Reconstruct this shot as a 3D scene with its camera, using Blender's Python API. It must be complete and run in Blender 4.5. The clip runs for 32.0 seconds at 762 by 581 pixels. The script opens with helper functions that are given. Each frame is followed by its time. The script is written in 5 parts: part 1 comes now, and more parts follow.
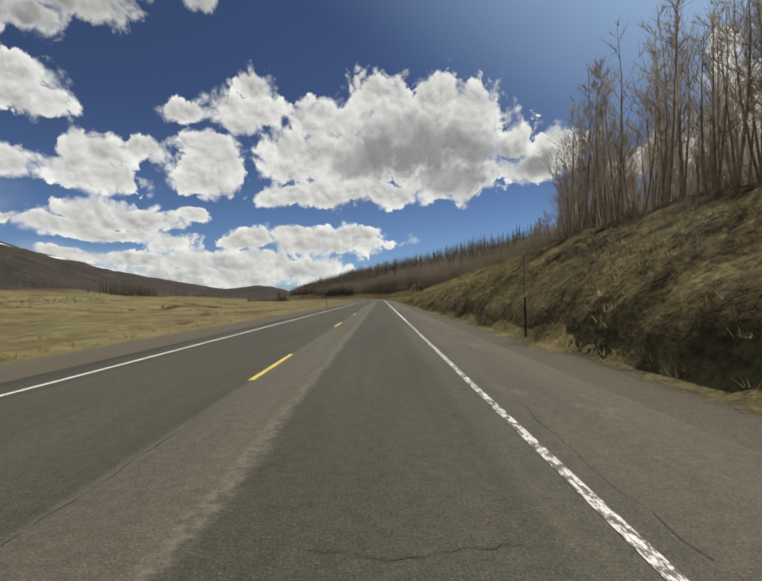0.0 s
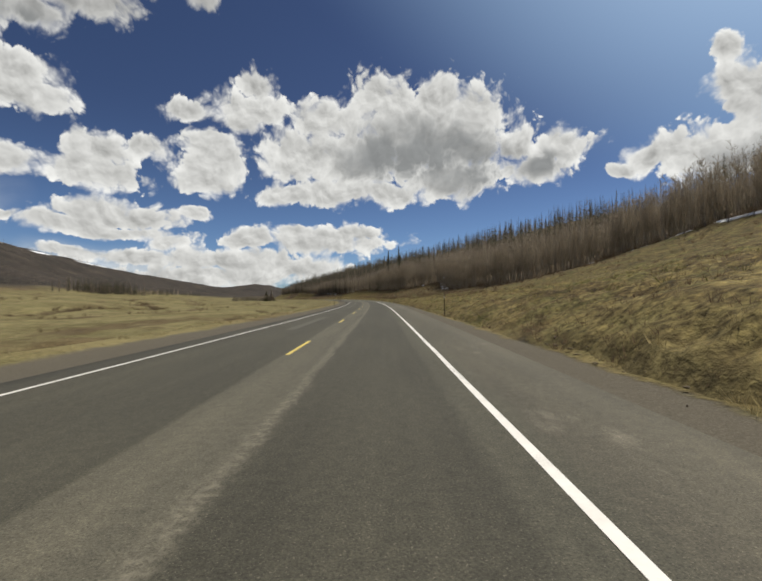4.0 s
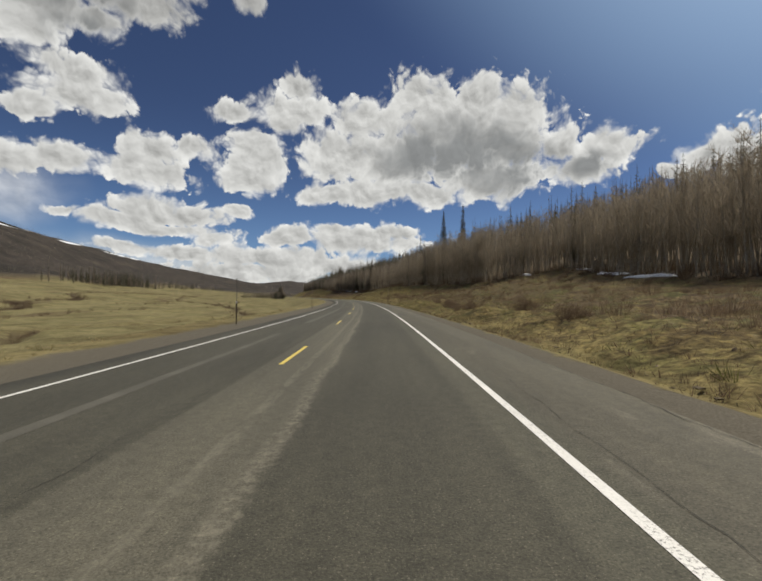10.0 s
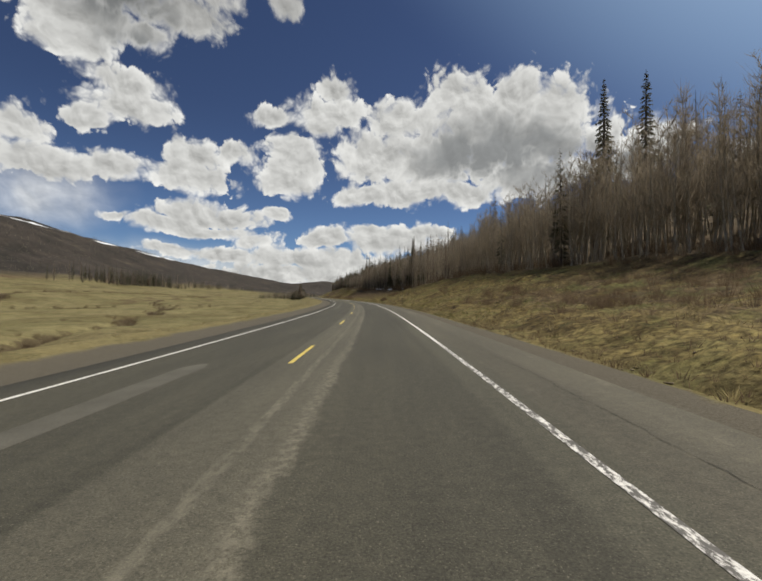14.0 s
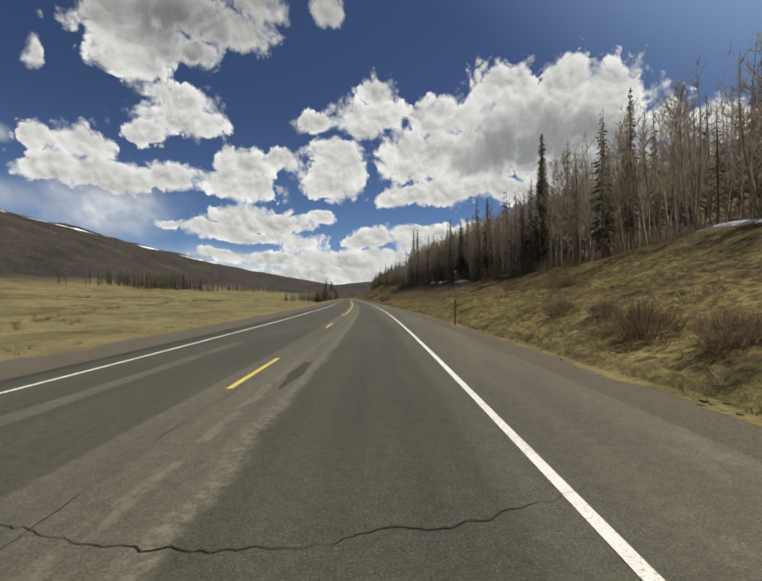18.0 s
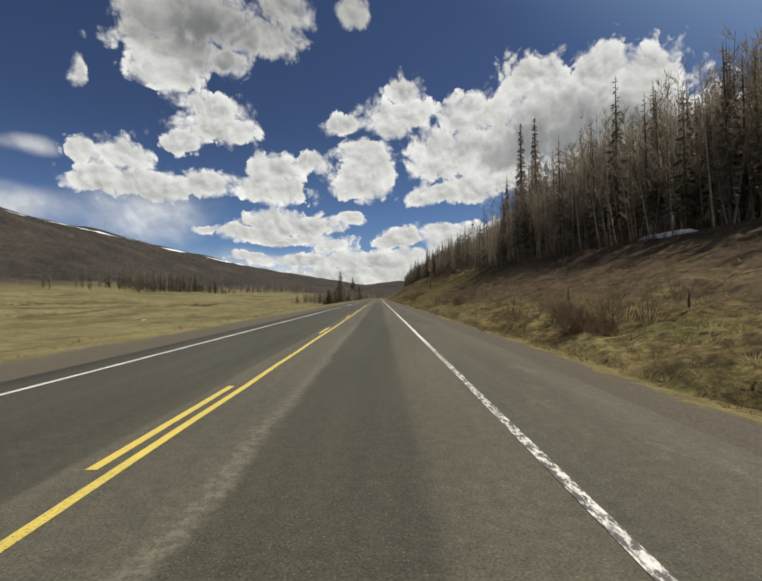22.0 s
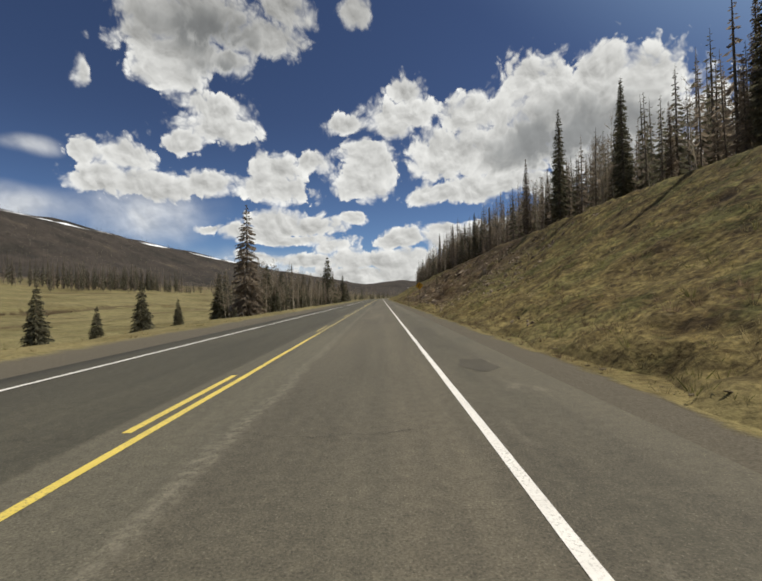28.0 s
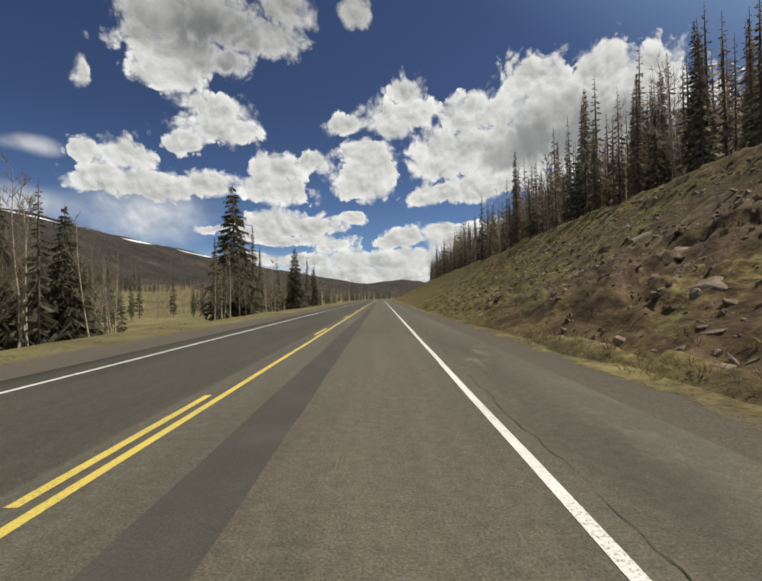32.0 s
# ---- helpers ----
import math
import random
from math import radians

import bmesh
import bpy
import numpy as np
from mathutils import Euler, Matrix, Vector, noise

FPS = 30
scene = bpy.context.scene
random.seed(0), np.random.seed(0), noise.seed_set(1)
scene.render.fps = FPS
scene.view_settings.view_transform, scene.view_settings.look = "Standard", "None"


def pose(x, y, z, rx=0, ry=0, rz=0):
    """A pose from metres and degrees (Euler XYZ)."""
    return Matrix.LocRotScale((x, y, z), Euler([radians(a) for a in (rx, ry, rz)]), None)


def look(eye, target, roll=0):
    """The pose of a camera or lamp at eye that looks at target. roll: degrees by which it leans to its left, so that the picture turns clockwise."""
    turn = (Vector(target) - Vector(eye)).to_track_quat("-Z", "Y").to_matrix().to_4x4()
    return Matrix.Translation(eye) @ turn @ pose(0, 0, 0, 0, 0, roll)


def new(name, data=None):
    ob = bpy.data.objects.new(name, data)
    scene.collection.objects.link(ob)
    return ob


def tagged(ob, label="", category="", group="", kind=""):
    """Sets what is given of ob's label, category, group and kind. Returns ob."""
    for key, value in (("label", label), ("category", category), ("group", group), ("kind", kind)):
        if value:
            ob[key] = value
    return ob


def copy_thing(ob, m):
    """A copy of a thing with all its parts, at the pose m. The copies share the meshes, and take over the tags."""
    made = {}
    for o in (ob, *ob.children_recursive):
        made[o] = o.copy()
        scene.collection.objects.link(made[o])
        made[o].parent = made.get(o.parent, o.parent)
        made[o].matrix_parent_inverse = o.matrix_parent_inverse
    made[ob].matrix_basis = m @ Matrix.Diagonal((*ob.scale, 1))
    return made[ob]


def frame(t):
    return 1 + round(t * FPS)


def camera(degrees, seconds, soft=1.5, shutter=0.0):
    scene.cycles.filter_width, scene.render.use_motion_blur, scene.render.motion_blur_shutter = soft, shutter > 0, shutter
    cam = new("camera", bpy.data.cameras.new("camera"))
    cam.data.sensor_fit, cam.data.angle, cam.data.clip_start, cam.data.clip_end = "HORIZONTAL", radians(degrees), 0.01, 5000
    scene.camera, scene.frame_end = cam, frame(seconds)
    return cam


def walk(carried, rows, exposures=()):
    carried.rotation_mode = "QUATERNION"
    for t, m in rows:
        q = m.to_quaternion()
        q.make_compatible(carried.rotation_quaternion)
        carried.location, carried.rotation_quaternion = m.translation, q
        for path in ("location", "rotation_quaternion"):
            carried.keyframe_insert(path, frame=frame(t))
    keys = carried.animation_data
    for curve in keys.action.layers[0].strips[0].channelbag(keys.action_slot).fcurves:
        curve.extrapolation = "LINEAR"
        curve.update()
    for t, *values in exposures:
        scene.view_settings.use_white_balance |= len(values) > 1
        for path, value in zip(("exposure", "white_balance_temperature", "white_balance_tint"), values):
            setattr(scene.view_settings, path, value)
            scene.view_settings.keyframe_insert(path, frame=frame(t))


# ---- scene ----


# ---------- the road's line: heading, banking and the car's place on it ----------
CAM_H = 1.27          # lens above the road
LANE = 3.36           # lane width
CAM_ROLL = 1.3        # the camera's own lean
CAM_PITCH = 0.9

HEAD_S = [-300, 62, 103, 123, 143, 164, 185, 206, 226, 248, 269, 291, 313, 335, 357, 379, 401, 423, 445, 467, 489, 870, 1000, 1100, 4000]
HEAD_A = [0, 0, 0.2, 0.8, 1.4, 2.4, 3.6, 4.9, 6.1, 7.3, 8.5, 9.7, 11.0, 12.5, 14.1, 15.8, 17.3, 18.5, 19.5, 20.0, 20.2, 20.2, 6, 6, 6]
S0, DS = -3300.0, 1.0
_sg = np.arange(S0, 4301.0, DS)
_hd = np.interp(_sg, HEAD_S, HEAD_A)
_k = np.hanning(41)
_hd = np.radians(np.convolve(np.pad(_hd, 20, mode="edge"), _k / _k.sum(), mode="valid"))
_cx = np.cumsum(-np.sin(_hd)) * DS
_cy = np.cumsum(np.cos(_hd)) * DS
_i0 = int(round(-S0 / DS))
_cx -= _cx[_i0]
_cy -= _cy[_i0]
FINAL = radians(20.2)


def heading(s):
    return np.interp(s, _sg, _hd)


def bank(s):
    """Cross fall of the banked curve, as a slope; the left side lies lower."""
    return np.interp(s, [-50, 70, 125, 330, 430, 500], [0.0, 0.0, 0.035, 0.035, 0.0, 0.0])


def place(s, n):
    """World x, y of the point at length s along the yellow line and n metres to its right."""
    a = heading(s)
    m = np.clip(n, -300, 300)
    x = np.interp(s, _sg, _cx) + m * np.cos(a) + (n - m) * math.cos(FINAL)
    y = np.interp(s, _sg, _cy) + m * np.sin(a) + (n - m) * math.sin(FINAL)
    return x, y


def road_z(s, n):
    return bank(s) * np.clip(n, -12, 12)


T_KEY = [0, 1, 2, 3, 6, 7, 8, 9, 10, 11, 12, 13, 14, 17, 18, 21, 22, 23, 28, 31, 32]
S_KEY = [0, 20.5, 41.3, 62.0, 123.1, 143.6, 164.4, 185.0, 205.7, 226.35, 247.55, 269.2, 290.9, 356.6, 378.5, 444.5, 466.7, 489.1, 599.9, 664.8, 686.7]
OFF_T = [0, 1, 2, 3, 6, 7, 8, 9, 10, 11, 12, 13, 14, 17, 18, 19, 20, 21, 22, 23, 24, 25, 28, 29, 30, 31, 32]
OFF_N = [2.09, 2.03, 2.07, 2.20, 2.07, 1.98, 1.93, 1.94, 1.90, 1.86, 1.83, 1.75, 1.74, 2.08, 2.17, 2.17, 2.13, 2.12, 2.14, 2.19, 2.32, 2.42, 2.41, 2.32, 2.31, 2.27, 2.25]


def carried_pose(t):
    s = float(np.interp(t, T_KEY, S_KEY))
    o = float(np.interp(t, OFF_T, OFF_N))
    x, y = place(s, o)
    b = float(bank(s))
    z = CAM_H + b * o
    roll = CAM_ROLL - math.degrees(math.atan(b))
    yaw = math.degrees(float(heading(s)))
    return pose(float(x), float(y), z, 90 + CAM_PITCH, roll, yaw)


cam = camera(84.0, 32.0, soft=1.9, shutter=0.0)
walk(cam, [(t * 0.5, carried_pose(t * 0.5)) for t in range(65)], [(0, 0.0), (7, -0.01), (9.5, -0.08), (13.5, -0.07), (16, 0.0), (25, 0.02), (32, 0.03)])


# ---------- sky, clouds, sun ----------
SUN_AZ, SUN_EL = 60.0, 58.0     # degrees to the right of the first heading, and above the horizon


def sky_world():
    world = bpy.data.worlds.new("sky")
    scene.world = world
    world.use_nodes = True
    nt = world.node_tree
    nt.nodes.clear()
    N, L = nt.nodes, nt.links

    def math_node(op, a, b=None, c=None, clamp=False):
        nd = N.new("ShaderNodeMath")
        nd.operation, nd.use_clamp = op, clamp
        for k, v in enumerate((a, b, c)):
            if v is None:
                continue
            if isinstance(v, (int, float)):
                nd.inputs[k].default_value = v
            else:
                L.new(v, nd.inputs[k])
        return nd.outputs[0]

    def vec_node(op, a, b=None, c=None):
        nd = N.new("ShaderNodeVectorMath")
        nd.operation = op
        for k, v in enumerate((a, b, c)):
            if v is None:
                continue
            if isinstance(v, tuple):
                nd.inputs[k].default_value = v
            else:
                L.new(v, nd.inputs[k])
        return nd.outputs["Value"] if op in ("LENGTH", "DOT_PRODUCT") else nd.outputs["Vector"]

    def noise_node(vec, scale, detail, rough):
        nd = N.new("ShaderNodeTexNoise")
        nd.inputs["Scale"].default_value = scale
        nd.inputs["Detail"].default_value = detail
        nd.inputs["Roughness"].default_value = rough
        L.new(vec, nd.inputs["Vector"])
        return nd

    def ramp(val, lo, hi):
        nd = N.new("ShaderNodeMapRange")
        nd.interpolation_type = "SMOOTHSTEP"
        L.new(val, nd.inputs["Value"])
        nd.inputs["From Min"].default_value, nd.inputs["From Max"].default_value = lo, hi
        return nd.outputs["Result"]

    def mix(fac, a, b):
        nd = N.new("ShaderNodeMix")
        nd.data_type = "RGBA"
        L.new(fac, nd.inputs["Factor"])
        for k, v in ((6, a), (7, b)):
            if isinstance(v, tuple):
                nd.inputs[k].default_value = (*v, 1)
            else:
                L.new(v, nd.inputs[k])
        return nd.outputs[2]

    sky = N.new("ShaderNodeTexSky")
    sky.sky_type = "NISHITA"
    sky.sun_disc = False
    sky.sun_elevation = radians(SUN_EL)
    sky.sun_rotation = radians(SUN_AZ)
    sky.altitude = 2800
    sky.air_density, sky.dust_density, sky.ozone_density = 1.0, 2.6, 2.0

    tc = N.new("ShaderNodeTexCoord")
    d = tc.outputs["Generated"]
    sep = N.new("ShaderNodeSeparateXYZ")
    L.new(d, sep.inputs[0])
    az = math_node("MULTIPLY", math_node("ARCTAN2", sep.outputs[0], sep.outputs[1]), 57.29578)
    el = math_node("MULTIPLY", math_node("ARCSINE", sep.outputs[2]), 57.29578)
    comb = N.new("ShaderNodeCombineXYZ")
    L.new(az, comb.inputs[0])
    L.new(el, comb.inputs[1])
    flat = comb.outputs[0]
    # billows push the cloud edges about
    big = noise_node(flat, 0.17, 1.5, 0.5)
    w1 = vec_node("MULTIPLY", vec_node("SUBTRACT", big.outputs["Color"], (0.5, 0.5, 0.5)), (3.4, 2.6, 0.0))
    p = vec_node("ADD", flat, w1)

    def blobs(rows, k):
        out = None
        for a, e, ra, re in rows:
            q = vec_node("MULTIPLY_ADD", p, (1 / ra, 1 / re, 0.0), (-a / ra, -e / re, 0.0))
            ln = vec_node("LENGTH", q)
            out = ln if out is None else math_node("SMOOTH_MIN", out, ln, k)
        return out

    groups = [blobs(rows, 0.25) for rows in CLOUDS]
    dist = groups[0]
    for g in groups[1:]:
        dist = math_node("MINIMUM", dist, g)
    shade_d = blobs(CLOUD_SHADE, 0.4)
    # scattered unseen cumulus all round the hand-drawn sky, added to lift the ambient light
    wide = noise_node(flat, 0.055, 7.0, 0.58)
    outside = math_node("MAXIMUM", ramp(math_node("ABSOLUTE", math_node("ADD", az, 12.0)), 52.0, 70.0), ramp(el, 34.0, 44.0))
    wide_d = math_node("SUBTRACT", 1.95, math_node("MULTIPLY", ramp(wide.outputs["Fac"], 0.38, 0.64), math_node("MULTIPLY", outside, 1.4)))
    dist = math_node("MINIMUM", dist, wide_d)
    # rounded heads: cells at three sizes, lit from the upper right, over a finer fraying
    small = noise_node(flat, 0.9, 2.0, 0.5)
    w2 = vec_node("MULTIPLY", vec_node("SUBTRACT", small.outputs["Color"], (0.5, 0.5, 0.5)), (0.9, 0.8, 0.0))
    q2 = vec_node("ADD", p, w2)

    def cells(vec, scale):
        nd = N.new("ShaderNodeTexVoronoi")
        nd.voronoi_dimensions = "2D"
        nd.feature = "SMOOTH_F1"
        nd.inputs["Smoothness"].default_value = 0.45
        nd.inputs["Scale"].default_value = scale
        L.new(vec, nd.inputs["Vector"])
        return nd.outputs["Distance"]

    heads = []
    for scale, step in ((0.34, (0.50, 1.00, 0.0)), (0.90, (0.20, 0.42, 0.0)), (2.3, (0.08, 0.17, 0.0))):
        here = cells(q2, scale)
        heads.append((here, math_node("SUBTRACT", cells(vec_node("ADD", q2, step), scale), here)))
    fine = noise_node(p, 0.85, 6.0, 0.56)
    low1 = noise_node(p, 0.28, 3.0, 0.5)
    low2 = noise_node(vec_node("ADD", p, (0.5, 1.1, 0.0)), 0.28, 3.0, 0.5)
    loose = noise_node(flat, 0.31, 1.0, 0.5)
    lumps, relief = None, math_node("MULTIPLY", math_node("SUBTRACT", low1.outputs["Fac"], low2.outputs["Fac"]), 0.42)
    for (here, step), mean, size, lit in zip(heads, (0.46, 0.44, 0.40), (0.66, 0.44, 0.20), (0.36, 0.24, 0.10)):
        lump = math_node("MULTIPLY", math_node("SUBTRACT", here, mean), size)
        lumps = lump if lumps is None else math_node("ADD", lumps, lump)
        relief = math_node("ADD", relief, math_node("MULTIPLY", step, lit))
    edge = math_node("ADD", dist, math_node("ADD", lumps, math_node("MULTIPLY", math_node("SUBTRACT", fine.outputs["Fac"], 0.5), -0.55)))
    # crisp heads in some places, loose wisps in others
    high = ramp(el, 25.0, 32.0)
    soft = math_node("MAXIMUM", ramp(loose.outputs["Fac"], 0.38, 0.66), math_node("MULTIPLY", high, 0.9))
    fade = N.new("ShaderNodeMapRange")
    fade.interpolation_type = "SMOOTHSTEP"
    L.new(edge, fade.inputs["Value"])
    L.new(math_node("ADD", 1.06, math_node("MULTIPLY", soft, 0.26)), fade.inputs["From Min"])
    L.new(math_node("SUBTRACT", 0.86, math_node("MULTIPLY", soft, 0.36)), fade.inputs["From Max"])
    cover = fade.outputs["Result"]
    veil = math_node("MULTIPLY", ramp(blobs(CLOUD_VEIL, 0.3), 1.35, 0.05), ramp(low1.outputs["Fac"], -0.2, 0.8))
    cover = math_node("MAXIMUM", cover, math_node("MULTIPLY", veil, 0.72))
    thick = ramp(math_node("ADD", dist, math_node("MULTIPLY", lumps, 0.7)), 1.0, 0.40)
    shaded = math_node("ADD", shade_d, math_node("ADD", math_node("MULTIPLY", math_node("SUBTRACT", low1.outputs["Fac"], 0.5), 0.7), math_node("MULTIPLY", lumps, 0.5)))
    grey = math_node("MULTIPLY", ramp(shaded, 1.25, 0.25), thick)
    relief = math_node("MULTIPLY", relief, math_node("SUBTRACT", 1.0, math_node("MULTIPLY", grey, 0.6)))
    bright = math_node("ADD", relief, math_node("SUBTRACT", 1.13, math_node("MULTIPLY", thick, 0.31)))
    bright = math_node("MULTIPLY", bright, math_node("SUBTRACT", 1.0, math_node("MULTIPLY", high, 0.34)))
    white = mix(grey, CLOUD_WHITE, CLOUD_GREY)
    cl = N.new("ShaderNodeVectorMath")
    cl.operation = "SCALE"
    L.new(white, cl.inputs[0])
    L.new(bright, cl.inputs["Scale"])

    tint = N.new("ShaderNodeVectorMath")
    tint.operation = "MULTIPLY"
    L.new(sky.outputs[0], tint.inputs[0])
    tint.inputs[1].default_value = SKY_TINT
    # the sky pales towards the sun
    _a, _e = radians(SUN_AZ), radians(SUN_EL)
    to_sun = vec_node("DOT_PRODUCT", d, (math.sin(_a) * math.cos(_e), math.cos(_a) * math.cos(_e), math.sin(_e)))
    pale = vec_node("MULTIPLY", tint.outputs[0], (6.6, 5.8, 3.6))
    blue = mix(ramp(to_sun, 0.63, 1.03), tint.outputs[0], pale)
    low_air = vec_node("MULTIPLY", blue, (1.35, 1.5, 1.45))
    blue = mix(ramp(el, 24.0, 3.0), blue, low_air)
    col = mix(cover, blue, cl.outputs[0])
    bg = N.new("ShaderNodeBackground")
    bg.inputs["Strength"].default_value = SKY_STRENGTH
    L.new(col, bg.inputs["Color"])
    out = N.new("ShaderNodeOutputWorld")
    L.new(bg.outputs[0], out.inputs["Surface"])


SKY_STRENGTH = 0.1
SKY_TINT = (0.43, 0.455, 0.555)
CLOUD_WHITE = (7.1, 7.1, 6.85)
CLOUD_GREY = (3.3, 3.4, 3.4)
CLOUD_BIG = [(-0.9, 25.3, 3.3, 2.7), (3.0, 24.3, 3.8, 3.3), (8.3, 24.7, 4.5, 2.9), (12.5, 23.4, 3.5, 3.2), (5.3, 20.6, 11.7, 5.4), (-2.4, 18.6, 9.7, 4.2), (-7.7, 23.0, 5.0, 2.3), (-10.3, 18.6, 5.9, 3.6), (-12.2, 13.6, 4.6, 1.4), (-6.3, 14.0, 5.9, 1.9), (0.9, 13.6, 4.5, 1.7), (12.5, 18.8, 4.6, 3.9), (18.0, 18.7, 3.2, 2.1), (23.5, 17.8, 3.6, 1.9), (19.6, 15.8, 4.6, 2.2), (9.0, 15.7, 7.2, 2.9)]
CLOUD_MID = [(-17.0, 23.5, 4.9, 2.1), (-16.4, 26.0, 2.5, 1.6), (-18.2, 21.6, 2.3, 1.2), (-24.5, 22.8, 2.8, 1.1), (-22.0, 19.1, 3.1, 1.7), (-21.6, 16.5, 4.7, 2.5), (-22.5, 14.7, 3.7, 1.7)]
CLOUD_LEFTB = [(-55.0, 16.7, 2.1, 1.3), (-50.8, 17.0, 3.7, 1.7), (-41.4, 23.3, 4.3, 1.7), (-40.8, 21.1, 4.9, 2.1), (-45.1, 19.1, 2.7, 1.4), (-53.9, 13.7, 2.7, 1.8), (-48.6, 13.5, 7.2, 2.0), (-42.7, 14.6, 3.4, 1.4), (-34.3, 16.9, 3.7, 2.0), (-34.4, 14.5, 5.6, 2.1), (-29.2, 18.0, 2.6, 1.3)]
CLOUD_LOW = [(-33.6, 9.9, 4.3, 1.7), (-29.1, 9.6, 4.0, 1.6), (-36.2, 8.2, 4.7, 1.0), (-41.8, 8.5, 1.7, 0.6), (-24.0, 10.6, 1.7, 0.9), (-31.3, 8.0, 6.7, 0.8)]
CLOUD_BANK = [(-26.7, 7.1, 2.1, 1.1), (-17.4, 7.8, 3.9, 1.4), (-11.5, 8.6, 2.0, 0.9), (-3.6, 8.6, 3.9, 1.3), (-7.5, 7.3, 9.1, 1.8), (-19.2, 5.1, 10.7, 1.7), (-29.6, 5.1, 5.2, 1.0), (-23.0, 2.8, 12.2, 1.7), (-35.6, 5.3, 4.2, 0.8), (-12.8, 4.0, 9.7, 2.0)]
CLOUD_TOP = [(-47.3, 31.4, 4.0, 2.4), (-42.4, 31.9, 6.3, 2.9), (-45.2, 28.2, 6.5, 2.4), (-46.3, 26.1, 3.7, 1.7), (-35.2, 31.0, 4.9, 2.1), (-32.7, 34.0, 3.8, 1.8), (-39.5, 28.1, 2.7, 1.2), (-55.6, 24.2, 0.8, 1.4), (-23.2, 34.3, 2.1, 1.5), (-48.9, 29.3, 3.1, 1.8)]
CLOUD_RIGHT = [(39.7, 23.8, 1.8, 1.5), (40.0, 20.7, 2.1, 2.2), (41.5, 18.9, 3.0, 3.1), (35.7, 15.6, 3.1, 2.2), (32.5, 15.2, 2.1, 1.5), (39.1, 14.9, 4.4, 3.4), (30.1, 14.3, 2.0, 0.8), (43.6, 15.6, 4.2, 6.2), (46.9, 17.2, 4.3, 6.2)]
CLOUDS = [CLOUD_BIG, CLOUD_MID, CLOUD_LEFTB, CLOUD_LOW, CLOUD_BANK, CLOUD_TOP, CLOUD_RIGHT]
CLOUD_VEIL = [(-60.6, 10.1, 6.1, 2.0), (-49.1, 10.4, 7.6, 4.2), (-34.6, 3.6, 18.0, 2.5), (-59.8, 16.7, 2.8, 0.9)]
CLOUD_SHADE = [(6.5, 18.8, 8.6, 4.3), (0.8, 18.5, 7.1, 3.5), (13.1, 16.5, 5.7, 4.0), (-40.6, 26.8, 3.8, 2.0), (21.1, 16.1, 3.0, 1.9), (41.0, 12.5, 3.4, 2.9), (45.2, 12.5, 4.0, 4.0), (-42.4, 30.6, 6.3, 2.5)]

sky_world()
sun = new("sun", bpy.data.lights.new("sun", "SUN"))
sun.data.energy, sun.data.angle, sun.data.color = 4.8, radians(0.6), (1.0, 0.92, 0.78)
_sa, _se = radians(SUN_AZ), radians(SUN_EL)
sun.matrix_world = look((0, 0, 60), (-math.sin(_sa) * math.cos(_se), -math.cos(_sa) * math.cos(_se), 60 - math.sin(_se)))


# ---------- materials ----------
def material(name, rough=0.8, spec=0.3):
    m = bpy.data.materials.new(name)
    m.use_nodes = True
    nt = m.node_tree
    b = nt.nodes["Principled BSDF"]
    b.inputs["Roughness"].default_value = rough
    b.inputs["Specular IOR Level"].default_value = spec
    return m, nt, b


def add_noise(nt, scale, detail=4.0, rough=0.6, vec=None, stretch=None):
    n = nt.nodes.new("ShaderNodeTexNoise")
    n.inputs["Scale"].default_value = scale
    n.inputs["Detail"].default_value = detail
    n.inputs["Roughness"].default_value = rough
    if vec is None:
        g = nt.nodes.new("ShaderNodeNewGeometry")
        vec = g.outputs["Position"]
    if stretch is not None:
        mm = nt.nodes.new("ShaderNodeVectorMath")
        mm.operation = "MULTIPLY"
        mm.inputs[1].default_value = stretch
        nt.links.new(vec, mm.inputs[0])
        vec = mm.outputs[0]
    nt.links.new(vec, n.inputs["Vector"])
    return n.outputs["Fac"]


def add_ramp(nt, fac, stops):
    r = nt.nodes.new("ShaderNodeValToRGB")
    els = r.color_ramp.elements
    while len(els) < len(stops):
        els.new(0.5)
    for e, (pos, col) in zip(els, stops):
        e.position, e.color = pos, (*col, 1)
    nt.links.new(fac, r.inputs[0])
    return r.outputs[0]


def add_mix(nt, fac, a, b, mode="MIX"):
    n = nt.nodes.new("ShaderNodeMix")
    n.data_type, n.blend_type = "RGBA", mode
    for k, v in ((0, fac), (6, a), (7, b)):
        if isinstance(v, (int, float)):
            n.inputs[k].default_value = v
        elif isinstance(v, tuple):
            n.inputs[k].default_value = (*v, 1)
        else:
            nt.links.new(v, n.inputs[k])
    return n.outputs[2]


def add_range(nt, val, a, b, c=0.0, d=1.0, smooth=True):
    n = nt.nodes.new("ShaderNodeMapRange")
    n.interpolation_type = "SMOOTHSTEP" if smooth else "LINEAR"
    nt.links.new(val, n.inputs["Value"])
    for k, v in (("From Min", a), ("From Max", b), ("To Min", c), ("To Max", d)):
        n.inputs[k].default_value = v
    return n.outputs["Result"]


